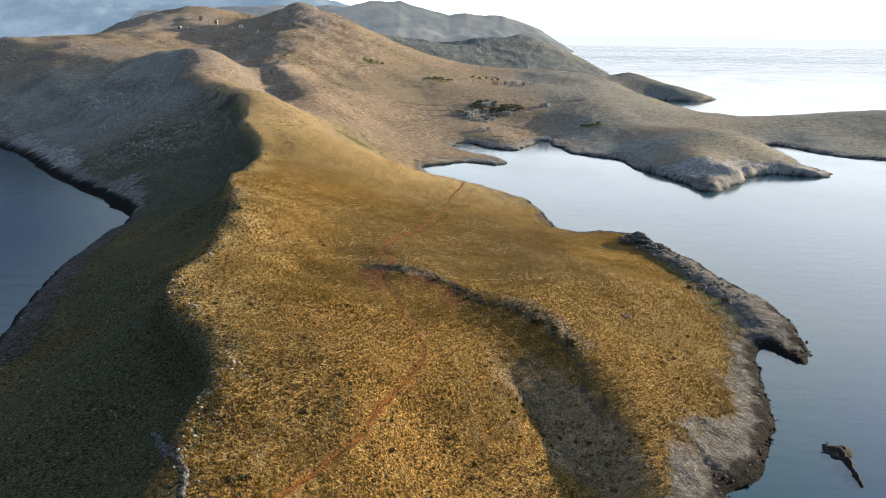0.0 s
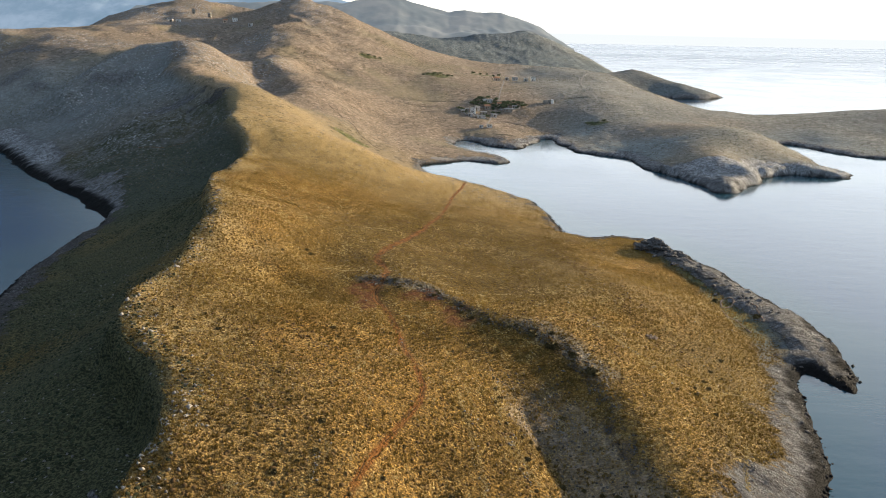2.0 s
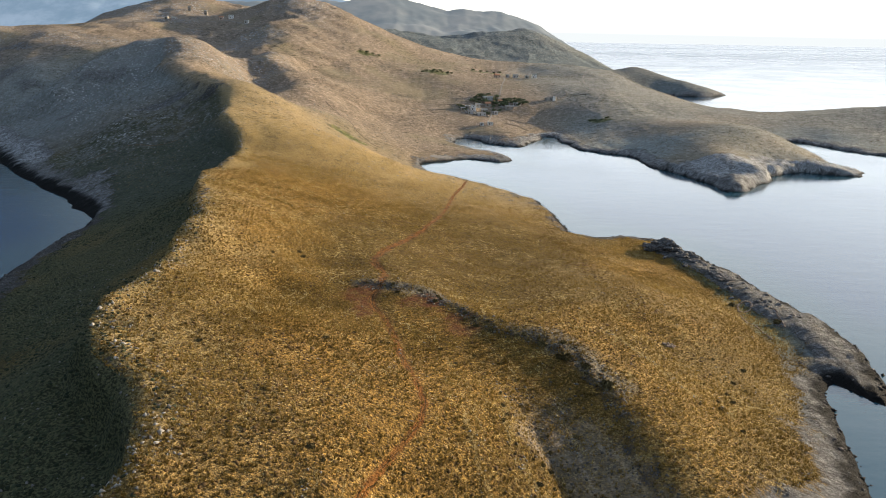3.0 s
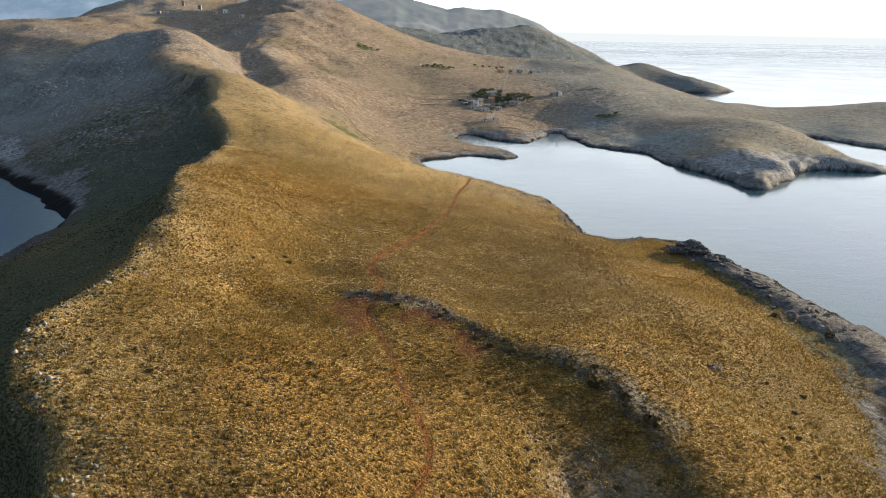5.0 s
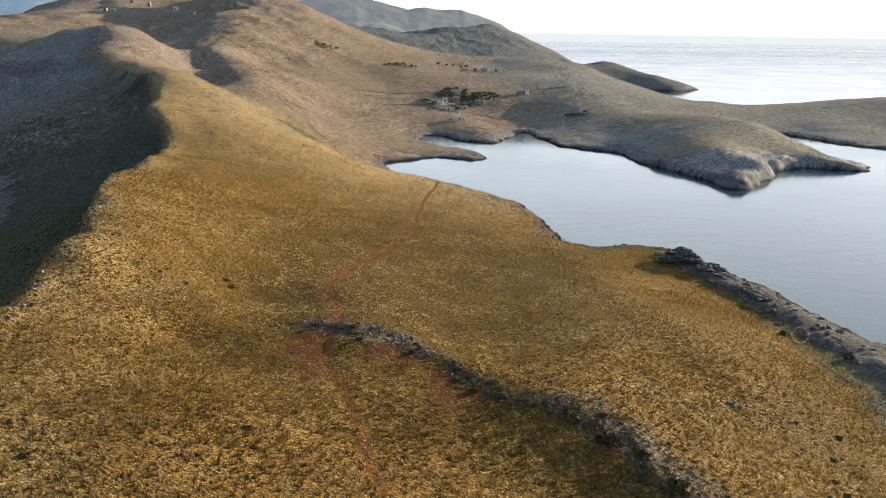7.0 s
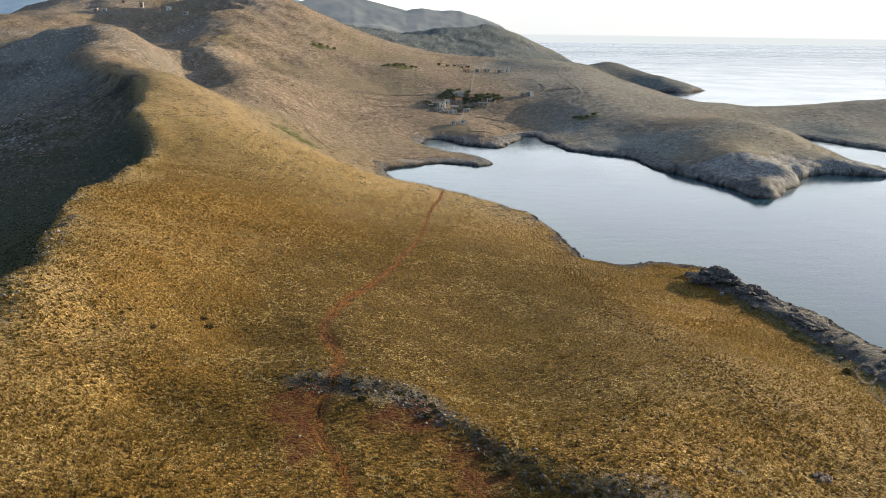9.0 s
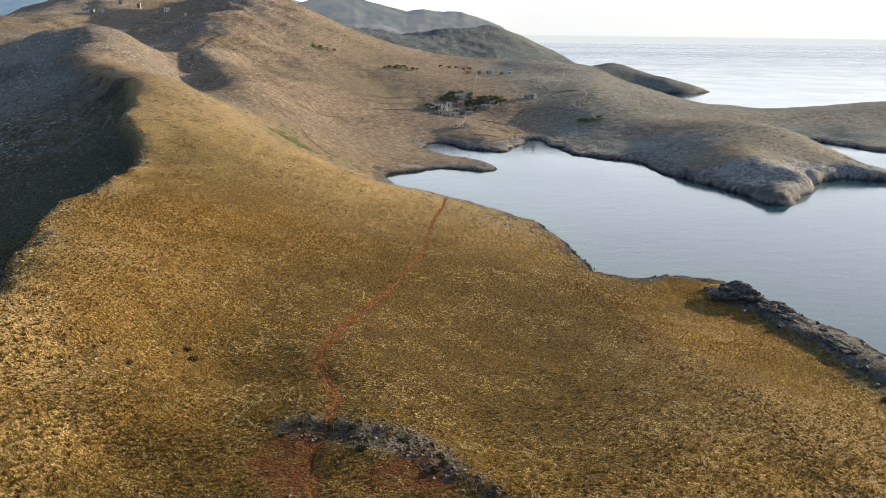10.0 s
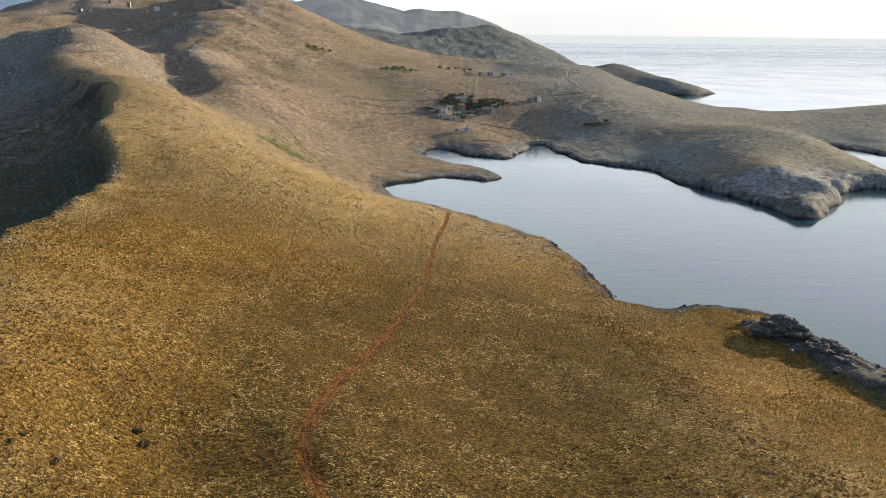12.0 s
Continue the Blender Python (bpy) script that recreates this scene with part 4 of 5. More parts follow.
VEINS = [[(13, 160), (12, 152), (14, 143), (17, 135)], [(-16, 124), (-17.5, 117)], [(-26, 114), (-28, 108), (-27, 101)], [(5, 150), (7, 138), (9, 128)],
         [(22, 160), (25, 150)], [(60, 150), (55, 138)], [(38, 190), (46, 180), (52, 168)]]


def vein_chance(x, y):
    near = np.full(np.shape(x), 99.0)
    for line in VEINS:
        near = np.minimum(near, line_distance(x + 0.8 * fractal(x, y, 5, 2, 181), y, line)[0])
    return soft_step(1.3, 0.3, near)


STRAW = make_leaf_material("straw_blades", (0.150, 0.097, 0.026), (0.335, 0.225, 0.063), thin=0.4)
BLEACHED = make_leaf_material("bleached_blades", (0.34, 0.255, 0.115), (0.54, 0.43, 0.22), thin=0.45)
HERBS = make_leaf_material("withered_leaves", (0.106, 0.066, 0.017), (0.221, 0.142, 0.038), thin=0.3)
CUSHION = make_leaf_material("thorny_cushions", (0.085, 0.050, 0.018), (0.22, 0.135, 0.045))
DARK_CUSHION = make_leaf_material("dark_thorns", (0.058, 0.034, 0.014), (0.130, 0.078, 0.032))
FAR_SCRUB = make_leaf_material("olive_scrub", (0.068, 0.060, 0.032), (0.170, 0.130, 0.068))
TUSSOCK = make_leaf_material("coarse_tussocks", (0.093, 0.060, 0.016), (0.230, 0.151, 0.040), thin=0.4)
MAQUIS = make_leaf_material("green_cushions", (0.016, 0.020, 0.010), (0.060, 0.064, 0.032))
SCRUB = make_leaf_material("grey_scrub", (0.055, 0.047, 0.036), (0.135, 0.112, 0.085))
LEAVES = make_leaf_material("shrub_leaves", (0.066, 0.052, 0.022), (0.155, 0.115, 0.048))


def sward(x, y):
    """How thickly grass stands: it thins out towards the southern tip and the far saddle."""
    return grassy(x, y) * (1 - 0.85 * look_up(TERRACE, x, y) * soft_step(2, 9, x - np.interp(y, [150, 184, 205, 237, 285], [71, 79.5, 85.3, 87.6, 84]))) * (1 - 0.5 * soft_step(9, 4, look_up(D_RAV, x, y)) * soft_step(168, 152, y)) * (rim_side(x, y) < 3) * soft_step(30, 90, y) * soft_step(430, 300, y)


def streaks(x, y):
    """Thin winding lines on which the grass stands taller and bleached."""
    wind = fractal(x, y + 0.5 * x, 17, 4, 185)
    return soft_step(0.10, 0.0, np.abs(wind)) * soft_step(-0.3, 0.25, fractal(x, y, 32, 2, 187))


rng = np.random.default_rng(5)
gx, gy = scatter(rng, 420000, -88, 108, 30, 430, lambda x, y: sward(x, y) * np.clip(0.6 + 0.6 * fractal(x, y, 14, 3, 171), 0.15, 1) * (1 - 0.72 * look_up(OLIVE, x, y)))
grass_tufts("dry_grass", rng, gx, gy, 0.14, 0.40, STRAW, "sparse tufts of dry straw-coloured grass")
vx, vy = scatter(rng, 420000, -88, 108, 30, 430, lambda x, y: sward(x, y) * np.clip(0.8 * streaks(x, y) + 0.8 * vein_chance(x, y) + 0.4 * soft_step(9, 1, np.abs(rim_side(x, y))) + 0.015, 0, 1) * (1 - 0.6 * look_up(OLIVE, x, y)))
for _ in range(150):
    # short winding veins of it near the southern end
    here, turn = np.array([rng.uniform(-55, 92), rng.uniform(84, 215)]), rng.uniform(0, 6.28)
    for _ in range(int(rng.uniform(25, 80))):
        turn += rng.normal(0, 0.35)
        here = here + 0.14 * np.array([math.cos(turn), 1.3 * math.sin(turn)])
        if sward(here[0], here[1]) > 0.4:
            vx, vy = np.append(vx, here[0] + rng.normal(0, 0.12)), np.append(vy, here[1] + rng.normal(0, 0.12))
for _ in range(70):
    # more of them on the bank below the western rim
    here, turn = np.array([rng.uniform(-72, -18), rng.uniform(165, 300)]), rng.uniform(0, 6.28)
    for _ in range(int(rng.uniform(20, 60))):
        turn += rng.normal(0, 0.4)
        here = here + 0.14 * np.array([math.cos(turn), 1.3 * math.sin(turn)])
        if sward(here[0], here[1]) > 0.4:
            vx, vy = np.append(vx, here[0] + rng.normal(0, 0.12)), np.append(vy, here[1] + rng.normal(0, 0.12))
for line in VEINS:
    pts = np.array(line, float)
    far = np.r_[0, np.cumsum(np.hypot(*np.diff(pts, axis=0).T))]
    s = rng.uniform(0, far[-1], int(far[-1] * 14))
    wx, wy = np.interp(s, far, pts[:, 0]), np.interp(s, far, pts[:, 1])
    vx, vy = np.append(vx, wx + 0.8 * fractal(wx, wy, 5, 2, 181) + rng.normal(0, 0.25, len(s))), np.append(vy, wy + rng.normal(0, 0.25, len(s)))
grass_tufts("bleached_grass", rng, vx, vy, 0.14, 0.34, BLEACHED, "pale bleached grass in thin winding streaks")
hx, hy = scatter(rng, 110000, -88, 108, 30, 430, lambda x, y: sward(x, y) * np.clip(0.42 + 0.7 * fractal(x + 0.6 * y, y, 18, 4, 175) + 0.2 * look_up(OLIVE, x, y), 0.06, 1))
grass_tufts("withered_herbs", rng, hx, hy, 0.10, 0.26, HERBS, "low brown withered herbs between the grass")
cx, cy = scatter(rng, 60000, -84, 108, 60, 400, lambda x, y: sward(x, y) * np.clip(0.22 + 0.7 * fractal(x + 0.6 * y, y, 24, 4, 173) + 0.25 * soft_step(210, 110, y) - 0.15 * look_up(OLIVE, x, y), 0.06, 0.9))
cushions("thorn_cushions", rng, cx, cy, 0.12, 0.18 + 0.26 * soft_step(260, 110, cy)[:, None], CUSHION, "low brown thorny cushion plants", "scrub", 5, (0.2, 0.42))
def tussocky(x, y):
    """How thickly coarse tussocks stand: crowded on the western bank and the southern end, thin on the olive slope."""
    bank = soft_step(30, 4, np.abs(rim_side(x, y) + 12)) * soft_step(330, 280, y)
    strip = soft_step(9, 2, np.abs(x - np.interp(y, [204, 216, 230, 246, 270], [52, 52, 49, 46, 45.5]))) * soft_step(185, 205, y)
    thick = 0.30 + 0.42 * fractal(x + 0.5 * y, y, 26, 4, 203) + 0.2 * fractal(x, y, 5, 2, 205) + 0.30 * bank + 0.40 * strip + 0.3 * soft_step(235, 190, y)
    return sward(x, y) * np.clip(thick * (1 - 0.45 * look_up(OLIVE, x, y) * (1 - strip)), 0.03, 0.95) * soft_step(345, 290, y)


tx, ty = scatter(rng, 95000, -84, 106, 78, 345, tussocky)
grass_tufts("grass_tussocks", rng, tx, ty, 0.20, 0.34 + 0.14 * soft_step(280, 130, ty)[:, None], TUSSOCK, "coarse brown and straw-coloured grass tussocks", 7, (0.5, 1.3), (0.22, 0.42))
def clumps(x, y):
    """Where dark cushions gather: on the southern end, along the western bank and in a strip down the eastern slope."""
    strip = soft_step(7, 1, np.abs(x - np.interp(y, [204, 216, 230, 246, 270], [52, 52, 49, 46, 45.5]))) * soft_step(190, 205, y)
    bank = soft_step(26, 6, np.abs(rim_side(x, y) + 16)) * soft_step(175, 195, y)
    south = soft_step(215, 180, y) * (0.10 + 0.6 * fractal(x, y, 20, 4, 195) + 0.15 * soft_step(150, 100, y))
    return sward(x, y) * np.clip(south + 0.8 * strip + bank * (0.10 + 0.5 * fractal(x, y, 11, 3, 225)), 0.012, 0.7)


kx, ky = scatter(rng, 17000, -80, 62, 82, 285, clumps)
cushions("dark_cushions", rng, kx, ky, 0.18, 0.45, DARK_CUSHION, "dark brown thorny cushion plants in the grass", "scrub", 6)
mx, my = scatter(rng, 60000, -126, -30, 60, 420, lambda x, y: (look_up(D, x, y) > 7) * (rim_side(x, y) > -3) * np.clip(0.30 + 0.4 * fractal(x, y, 20, 3, 177), 0.06, 1) * soft_step(400, 300, y))
cushions("maquis_cushions", rng, mx, my, 0.16, 0.45, MAQUIS, "dark green low scrub on the shaded flank", "scrub")
D_STEP, _ = line_distance(X, Y + 1.5, SCARP_TOP[1:10])
dx, dy = scatter(rng, 60000, -20, 50, 118, 210, lambda x, y: 0.2 * soft_step(3.6, 1.0, look_up(D_STEP, x, y)) + 0.07 * soft_step(11, 6, look_up(D_RAV, x, y)) * soft_step(172, 160, y))
cushions("scarp_scrub", rng, dx, dy, 0.12, 0.34, SCRUB, "grey-brown scrub crowding the low rocky step", "scrub")

fx, fy = scatter(rng, 150000, -430, 330, 340, 1000, lambda x, y: (look_up(D, x, y) > 8) * np.clip(0.12 + 0.9 * fractal(x, y, 60, 5, 179), 0.08, 0.8))
cushions("far_scrub", rng, fx, fy, 0.14, 0.48, FAR_SCRUB, "brown and olive scrub dotting the far hills", "scrub", 4)


def stone_mesh(name, seed, size, flat=0.7, rough=0.35, level=2, mat=ROCK_MAT):
    """An angular weathered stone."""
    bm = bmesh.new()
    bmesh.ops.create_icosphere(bm, subdivisions=level, radius=1.0)
    for v in bm.verts:
        k = 1 + rough * noise.noise(v.co * 1.3 + Vector((seed * 3.7, seed, 0))) + 0.5 * rough * noise.noise(v.co * 3.1 + Vector((0, seed * 2.3, seed)))
        c = v.co * k
        if level > 3:
            c = c * (1 + 0.10 * noise.noise(v.co * 7 + Vector((seed, 0, 0))) + 0.07 * noise.noise(v.co * 15))
        step = 0.34 if level < 4 else 0.15
        c = c * (0.55 if level < 4 else 0.75) + Vector([round(a / step) * step for a in c]) * (0.45 if level < 4 else 0.25)
        v.co = Vector((c.x * size, c.y * size * 0.85, c.z * size * flat))
    me = bpy.data.meshes.new(name)
    bm.to_mesh(me)
    bm.free()
    me.materials.append(mat)
    return me


FIELD_STONE = make_plaster("field_limestone", (0.175, 0.158, 0.138), (0.105, 0.094, 0.080))


def many_stones(name, rng, x, y, low, high, label, sink=0.35, mat=None):
    """Loose stones joined into one mesh: squat, skewed eight-sided lumps."""
    n = len(x)
    z = ground_z(x, y)
    corner = np.array([[1, 0, 0], [0, 1, 0], [-1, 0, 0], [0, -1, 0], [0, 0, 1], [0, 0, -1]], float)
    faces = np.array([[0, 1, 4], [1, 2, 4], [2, 3, 4], [3, 0, 4], [1, 0, 5], [2, 1, 5], [3, 2, 5], [0, 3, 5]])
    r = rng.uniform(low, high, (n, 1, 1)) * rng.uniform(0.6, 1.3, (n, 6, 1))
    turn = rng.uniform(0, 6.28, n)
    c, s = np.cos(turn)[:, None], np.sin(turn)[:, None]
    p = corner[None] * r
    p = p + rng.normal(0, 0.22, (n, 6, 3)) * r
    p[..., 2] *= 0.75
    verts = np.stack([p[..., 0] * c - p[..., 1] * s + x[:, None], p[..., 0] * s + p[..., 1] * c + y[:, None], p[..., 2] + z[:, None] + r[:, :, 0].mean(1, keepdims=True) * (0.5 - sink)], -1).reshape(-1, 3)
    tris = (np.arange(n)[:, None, None] * 6 + faces[None]).reshape(-1, 3)
    me = tri_mesh(name, verts, tris)
    me.materials.append(mat or FIELD_STONE)
    return tagged(new(name, me), label, "stones", kind="stuff")


def stony_chance(x, y):
    rim = soft_step(5, 0.5, np.abs(rim_side(x, y) + 1.5)) * 0.35
    patch = 0.015 * soft_step(0.1, 0.6, fractal(x, y, 30, 3, 191))
    d_scarp, _ = line_distance(x, y, SCARP_TOP[1:10])
    return (look_up(D, x, y) > 5) * np.clip(rim + patch + 0.06 * (rim_side(x, y) > 2) * soft_step(0.0, 0.5, fractal(x, y, 25, 3, 189)) + 0.55 * vein_chance(x, y) + 0.12 * soft_step(5, 1, d_scarp), 0, 1)


sx, sy = scatter(rng, 90000, -95, 100, 84, 400, stony_chance)
many_stones("loose_stones", rng, sx, sy, 0.10, 0.34, "pale loose limestone stones among the grass")
WHITE_STONE = make_plaster("bleached_limestone", (0.27, 0.245, 0.21), (0.17, 0.15, 0.125))
rx, ry = scatter(rng, 44000, -125, -25, 84, 460, lambda x, y: 0.5 * soft_step(3.2, 0.3, np.abs(rim_side(x, y) - 0.4 + fractal(x, y, 8, 2, 197))) * soft_step(-0.3, 0.4, fractal(x, y, 15, 3, 199)))
many_stones("rim_rocks", rng, rx, ry, 0.15, 0.5, "pale broken rocks along the rim of the western slope", 0.35, WHITE_STONE)
qx, qy = scatter(rng, 52000, -430, 330, 370, 950, lambda x, y: (look_up(D, x, y) > 5) * (0.08 + 1.3 * look_up(STONY, x, y) + 0.25 * soft_step(0.35, 0.9, fractal(x, y, 45, 4, 193))))
many_stones("hill_stones", rng, qx, qy, 0.2, 0.6, "grey limestone blocks strewn over the hills", 0.4)
bx, by = scatter(rng, 60000, -140, 116, 84, 400, lambda x, y: 0.5 * (look_up(D, x, y) > 0.6) * soft_step(6, 0.8, look_up(D, x, y)))
many_stones("shore_rocks", rng, bx, by, 0.2, 0.7, "dark broken rocks along the waterline", 0.5, ROCK_MAT)


def shrub_mesh(name, seed, r):
    """A rounded shrub of many small leaf clumps round bare inner twigs."""
    g = np.random.default_rng(seed)
    count = 170
    way = g.normal(0, 1, (count, 3))
    way[:, 2] = np.abs(way[:, 2]) * 0.9
    way /= np.linalg.norm(way, axis=1, keepdims=True)
    lumpy = 1 + 0.28 * np.sin(way[:, 0] * 4.1 + seed) * np.cos(way[:, 1] * 3.3 + seed)
    at = way * (r * lumpy * g.uniform(0.6, 1.0, count))[:, None] * np.array([1, 1, 0.72])
    a, b = g.normal(0, 1, (count, 3)), g.normal(0, 1, (count, 3))
    size = (r * g.uniform(0.16, 0.30, count))[:, None]
    a, b = a / np.linalg.norm(a, axis=1, keepdims=True) * size, b / np.linalg.norm(b, axis=1, keepdims=True) * size
    verts = np.stack([at - a - b, at + a - b, at + a + b, at - a + b], 1).reshape(-1, 3)
    q = np.arange(count)[:, None] * 4
    tris = np.concatenate([q + [0, 1, 2], q + [0, 2, 3]])
    me = tri_mesh(name, verts, tris)
    me.materials.append(LEAVES)
    return me


SHRUBS_MESH = [shrub_mesh("shrub", 31 + k, 0.55 + 0.13 * k) for k in range(5)]
KNOWN_SHRUBS = [(-44.7, 218, 0.55), (-44, 219.5, 0.45), (-40, 217, 0.6), (-35.6, 229, 0.6), (-34.3, 227, 0.7), (-33.4, 228, 0.5), (-37, 226, 0.45), (-45.3, 240, 0.4), (-28, 98, 0.9), (-29.5, 96.5, 0.8), (-27.2, 96.2, 0.7),
                (30, 171, 1.3), (22, 178, 1.2), (26, 174, 1.4), (33, 166, 1.2), (12, 183, 1.0), (88, 240, 1.5), (95, 226, 1.4)]
spots = list(KNOWN_SHRUBS)
edge = np.array(SCARP_TOP)[:, :2]
spots += [(float(np.interp(s, range(len(edge)), edge[:, 0]) + rng.normal(0, 1.1)), float(np.interp(s, range(len(edge)), edge[:, 1]) - 1.5 + rng.normal(0, 1.1)), float(rng.uniform(0.3, 0.65))) for s in np.linspace(0.8, 7.5, 36)]
hx, hy = scatter(rng, 9000, -62, 80, 88, 215, lambda x, y: grassy(x, y) * (rim_side(x, y) < 1) * 0.22 * soft_step(0.1, 0.8, fractal(x, y, 24, 3, 174) + 0.3 * soft_step(190, 120, y)) * soft_step(205, 150, y))
spots += [(float(a), float(b), float(rng.uniform(0.3, 0.6))) for a, b in zip(hx[:230], hy[:230])]
for k, (a, b, size) in enumerate(spots):
    shrub = tagged(new("shrub", SHRUBS_MESH[k % 5]), "rounded dark green shrub on dry grass", "shrub", "shrubs on the headland")
    shrub.matrix_basis = Matrix.Translation((a, b, float(ground_z(a, b)) - 0.06)) @ pose(0, 0, 0, 0, 0, (k * 77) % 360) @ Matrix.Scale(size, 4)


# ---- outcrop, sea rock, field wall, stone heap ----
BOULDERS = [stone_mesh("boulder", 3 + k, 1.0, 0.72, 0.4, 2) for k in range(5)]
outline = np.array(OUTCROP, float)
CRAGS = [stone_mesh("rock_outcrop", 51 + k, 1.0, 0.8, 0.6, 5, CRAG_MAT) for k in range(3)]
for k, (x, y, w, d, h, turn) in enumerate([(85, 295, 5.2, 5.6, 3.5, -30), (90, 286.5, 3.4, 5.0, 2.5, 16), (91.5, 277, 2.6, 6.0, 1.0, 12), (93.5, 264, 2.4, 6.5, 0.6, 8)]):
    crag = tagged(new("rock_outcrop", CRAGS[k % 3]), "dark craggy limestone outcrop above the eastern shore", "rock outcrop", "crags of the outcrop")
    crag.matrix_basis = pose(x, y, float(ground_z(x, y)) - 0.3, 0, 0, turn) @ Matrix.Diagonal((w, d, h, 1))
for k in range(46):
    s = (k / 45) ** 1.2 * 5.9
    i = int(s)
    p = outline[i] * (1 - s + i) + outline[i + 1] * (s - i) + rng.normal(0, 2.4, 2)
    size = float(rng.uniform(0.35, 0.95))
    boulder = tagged(new("boulder", BOULDERS[k % 5]), "weathered grey limestone boulder on the coastal outcrop", "boulder", "boulders of the outcrop")
    boulder.matrix_basis = pose(p[0], p[1], float(ground_z(*p)) + 0.1 * size, *rng.uniform(-14, 14, 2), rng.uniform(0, 360)) @ Matrix.Diagonal((size * 1.15, size, size * 0.95, 1))


WET_ROCK = make_plaster("wet_black_rock", (0.016, 0.015, 0.014), (0.035, 0.032, 0.028))


def sea_rock():
    """A low black reef with a long tail, awash at its edges."""
    xs, ys = np.linspace(80, 93, 60), np.linspace(124, 149, 110)
    rx, ry = np.meshgrid(xs, ys)
    head = 1.3 - np.hypot((rx - 87) / 2.2, (ry - 141.8) / 2.1)
    d, along = line_distance(rx, ry, [(87.2, 141), (86.6, 136), (85.0, 129)])
    rz = np.maximum(1.2 * head, 1.2 - d / (0.6 + 0.3 * (1 - along)) - 0.4 * along)
    rz = np.minimum(rz, 0.9) + 0.5 * fractal(rx, ry, 2.2, 4, 211)
    return grid_mesh("sea_rock", rx, ry, np.maximum(rz, -1.5))


reef = new("sea_rock", sea_rock())
reef.data.materials.append(WET_ROCK)
tagged(reef, "low black rock awash in the sea", "rock")


def part(name, data, mat, parent, label=""):
    """One mesh object under a thing or a part. data: a mesh, or a bmesh that is used up."""
    if isinstance(data, bmesh.types.BMesh):
        me = bpy.data.meshes.new(name)
        data.to_mesh(me)
        data.free()
        data = me
    if mat and not data.materials:
        data.materials.append(mat)
    ob = new(name, data)
    ob.parent = parent
    return tagged(ob, label)


STONES = [stone_mesh("stone", 23 + k, 0.45, 0.7, 0.35, 1) for k in range(6)]


def stone_wall(line, label, gap=0.62, small=1.0, stones=STONES):
    """A tumbled dry stone wall along a line on the plan; each stone is a piece of it."""
    wall = tagged(new("dry_stone_wall"), label, "stone wall")
    wall.location = (line[0][0], line[0][1], float(ground_z(*line[0])))
    pts = np.array(line, float)
    far = np.r_[0, np.cumsum(np.hypot(*np.diff(pts, axis=0).T))]
    for k, s in enumerate(np.arange(0, far[-1], gap)):
        x, y = np.interp(s, far, pts[:, 0]) + rng.normal(0, 0.18 * small), np.interp(s, far, pts[:, 1]) + rng.normal(0, 0.18 * small)
        stone = part("stone", stones[k % 6], None, wall)
        size = float(rng.uniform(0.8, 1.7)) * small
        stone.matrix_basis = Matrix.Translation(-wall.location) @ pose(x, y, float(ground_z(x, y)) + 0.12 * size, *rng.uniform(-20, 20, 2), rng.uniform(0, 360)) @ Matrix.Scale(size, 4)
    return wall


stone_wall([(-50.2, 122.4), (-47.1, 117.2), (-43, 109.5), (-40.3, 103.4), (-37.3, 98.6), (-35.8, 96.7), (-35, 92)], "tumbled pale dry stone wall along the dark slope", 0.45)
PALE_ROCK = make_plaster("pinkish_limestone", (0.24, 0.18, 0.135), (0.15, 0.105, 0.075))
PALE_STONES = [stone_mesh("stone", 23 + k, 0.45, 0.7, 0.35, 1, PALE_ROCK) for k in range(6)]
stone_wall([(89.8, 240.4), (92.4, 242.5), (93.8, 241.9), (94.1, 240.5), (92.1, 237.0), (89.3, 234.9), (88.2, 235.6), (89.8, 240.4)], "ring of low stones, a ruined sheep pen by the shore", 0.4, 0.55, PALE_STONES)
stone_wall([(87.0, 231.6), (86.6, 226.2), (87.9, 224.2), (88.0, 219.5), (88.6, 215.5)], "low broken line of stones along the edge of the grass", 0.5, 0.5, PALE_STONES)
stone_wall([(96.9, 238.0), (98.2, 237.3), (98.4, 234.8), (97.0, 229.8), (95.3, 222.4)], "curved low line of pale stones among coastal rock", 0.45, 0.5, PALE_STONES)
heap = tagged(new("stone_heap"), "small heap of pinkish stones in the meadow", "stone heap")
heap.location = (53.6, 193.5, float(ground_z(53.6, 193.5)))
for k in range(16):
    a, r = rng.uniform(0, 6.28), rng.uniform(0, 1.5)
    stone = part("stone", PALE_STONES[k % 6], None, heap)
    x, y = 53.6 + r * math.cos(a), 193.5 + 0.7 * r * math.sin(a)
    stone.matrix_basis = Matrix.Translation(-heap.location) @ pose(x, y, float(ground_z(x, y)) + 0.1 + 0.15 * (1.5 - r), 10 * k, 7 * k, 40 * k) @ Matrix.Scale(float(rng.uniform(0.6, 1.3)), 4)


# ---- the hamlet: houses, trees, walls and roads ----
WHITEWASH = make_plaster("whitewash", (0.64, 0.62, 0.58), (0.36, 0.33, 0.29))
LIMEWASH = make_plaster("grey_limewash", (0.44, 0.42, 0.39), (0.27, 0.25, 0.22))
STONE_WALL = make_plaster("bare_stone_masonry", (0.27, 0.245, 0.21), (0.16, 0.14, 0.115))
DRY_WALL = make_plaster("lichened_wall", (0.17, 0.14, 0.105), (0.11, 0.09, 0.065))
PINK_WASH = make_plaster("pink_wash", (0.55, 0.42, 0.33), (0.40, 0.30, 0.24))
CONCRETE = make_plaster("concrete_roof", (0.42, 0.40, 0.37), (0.28, 0.26, 0.24))
TILES = make_plaster("clay_tiles", (0.36, 0.18, 0.10), (0.24, 0.13, 0.08))
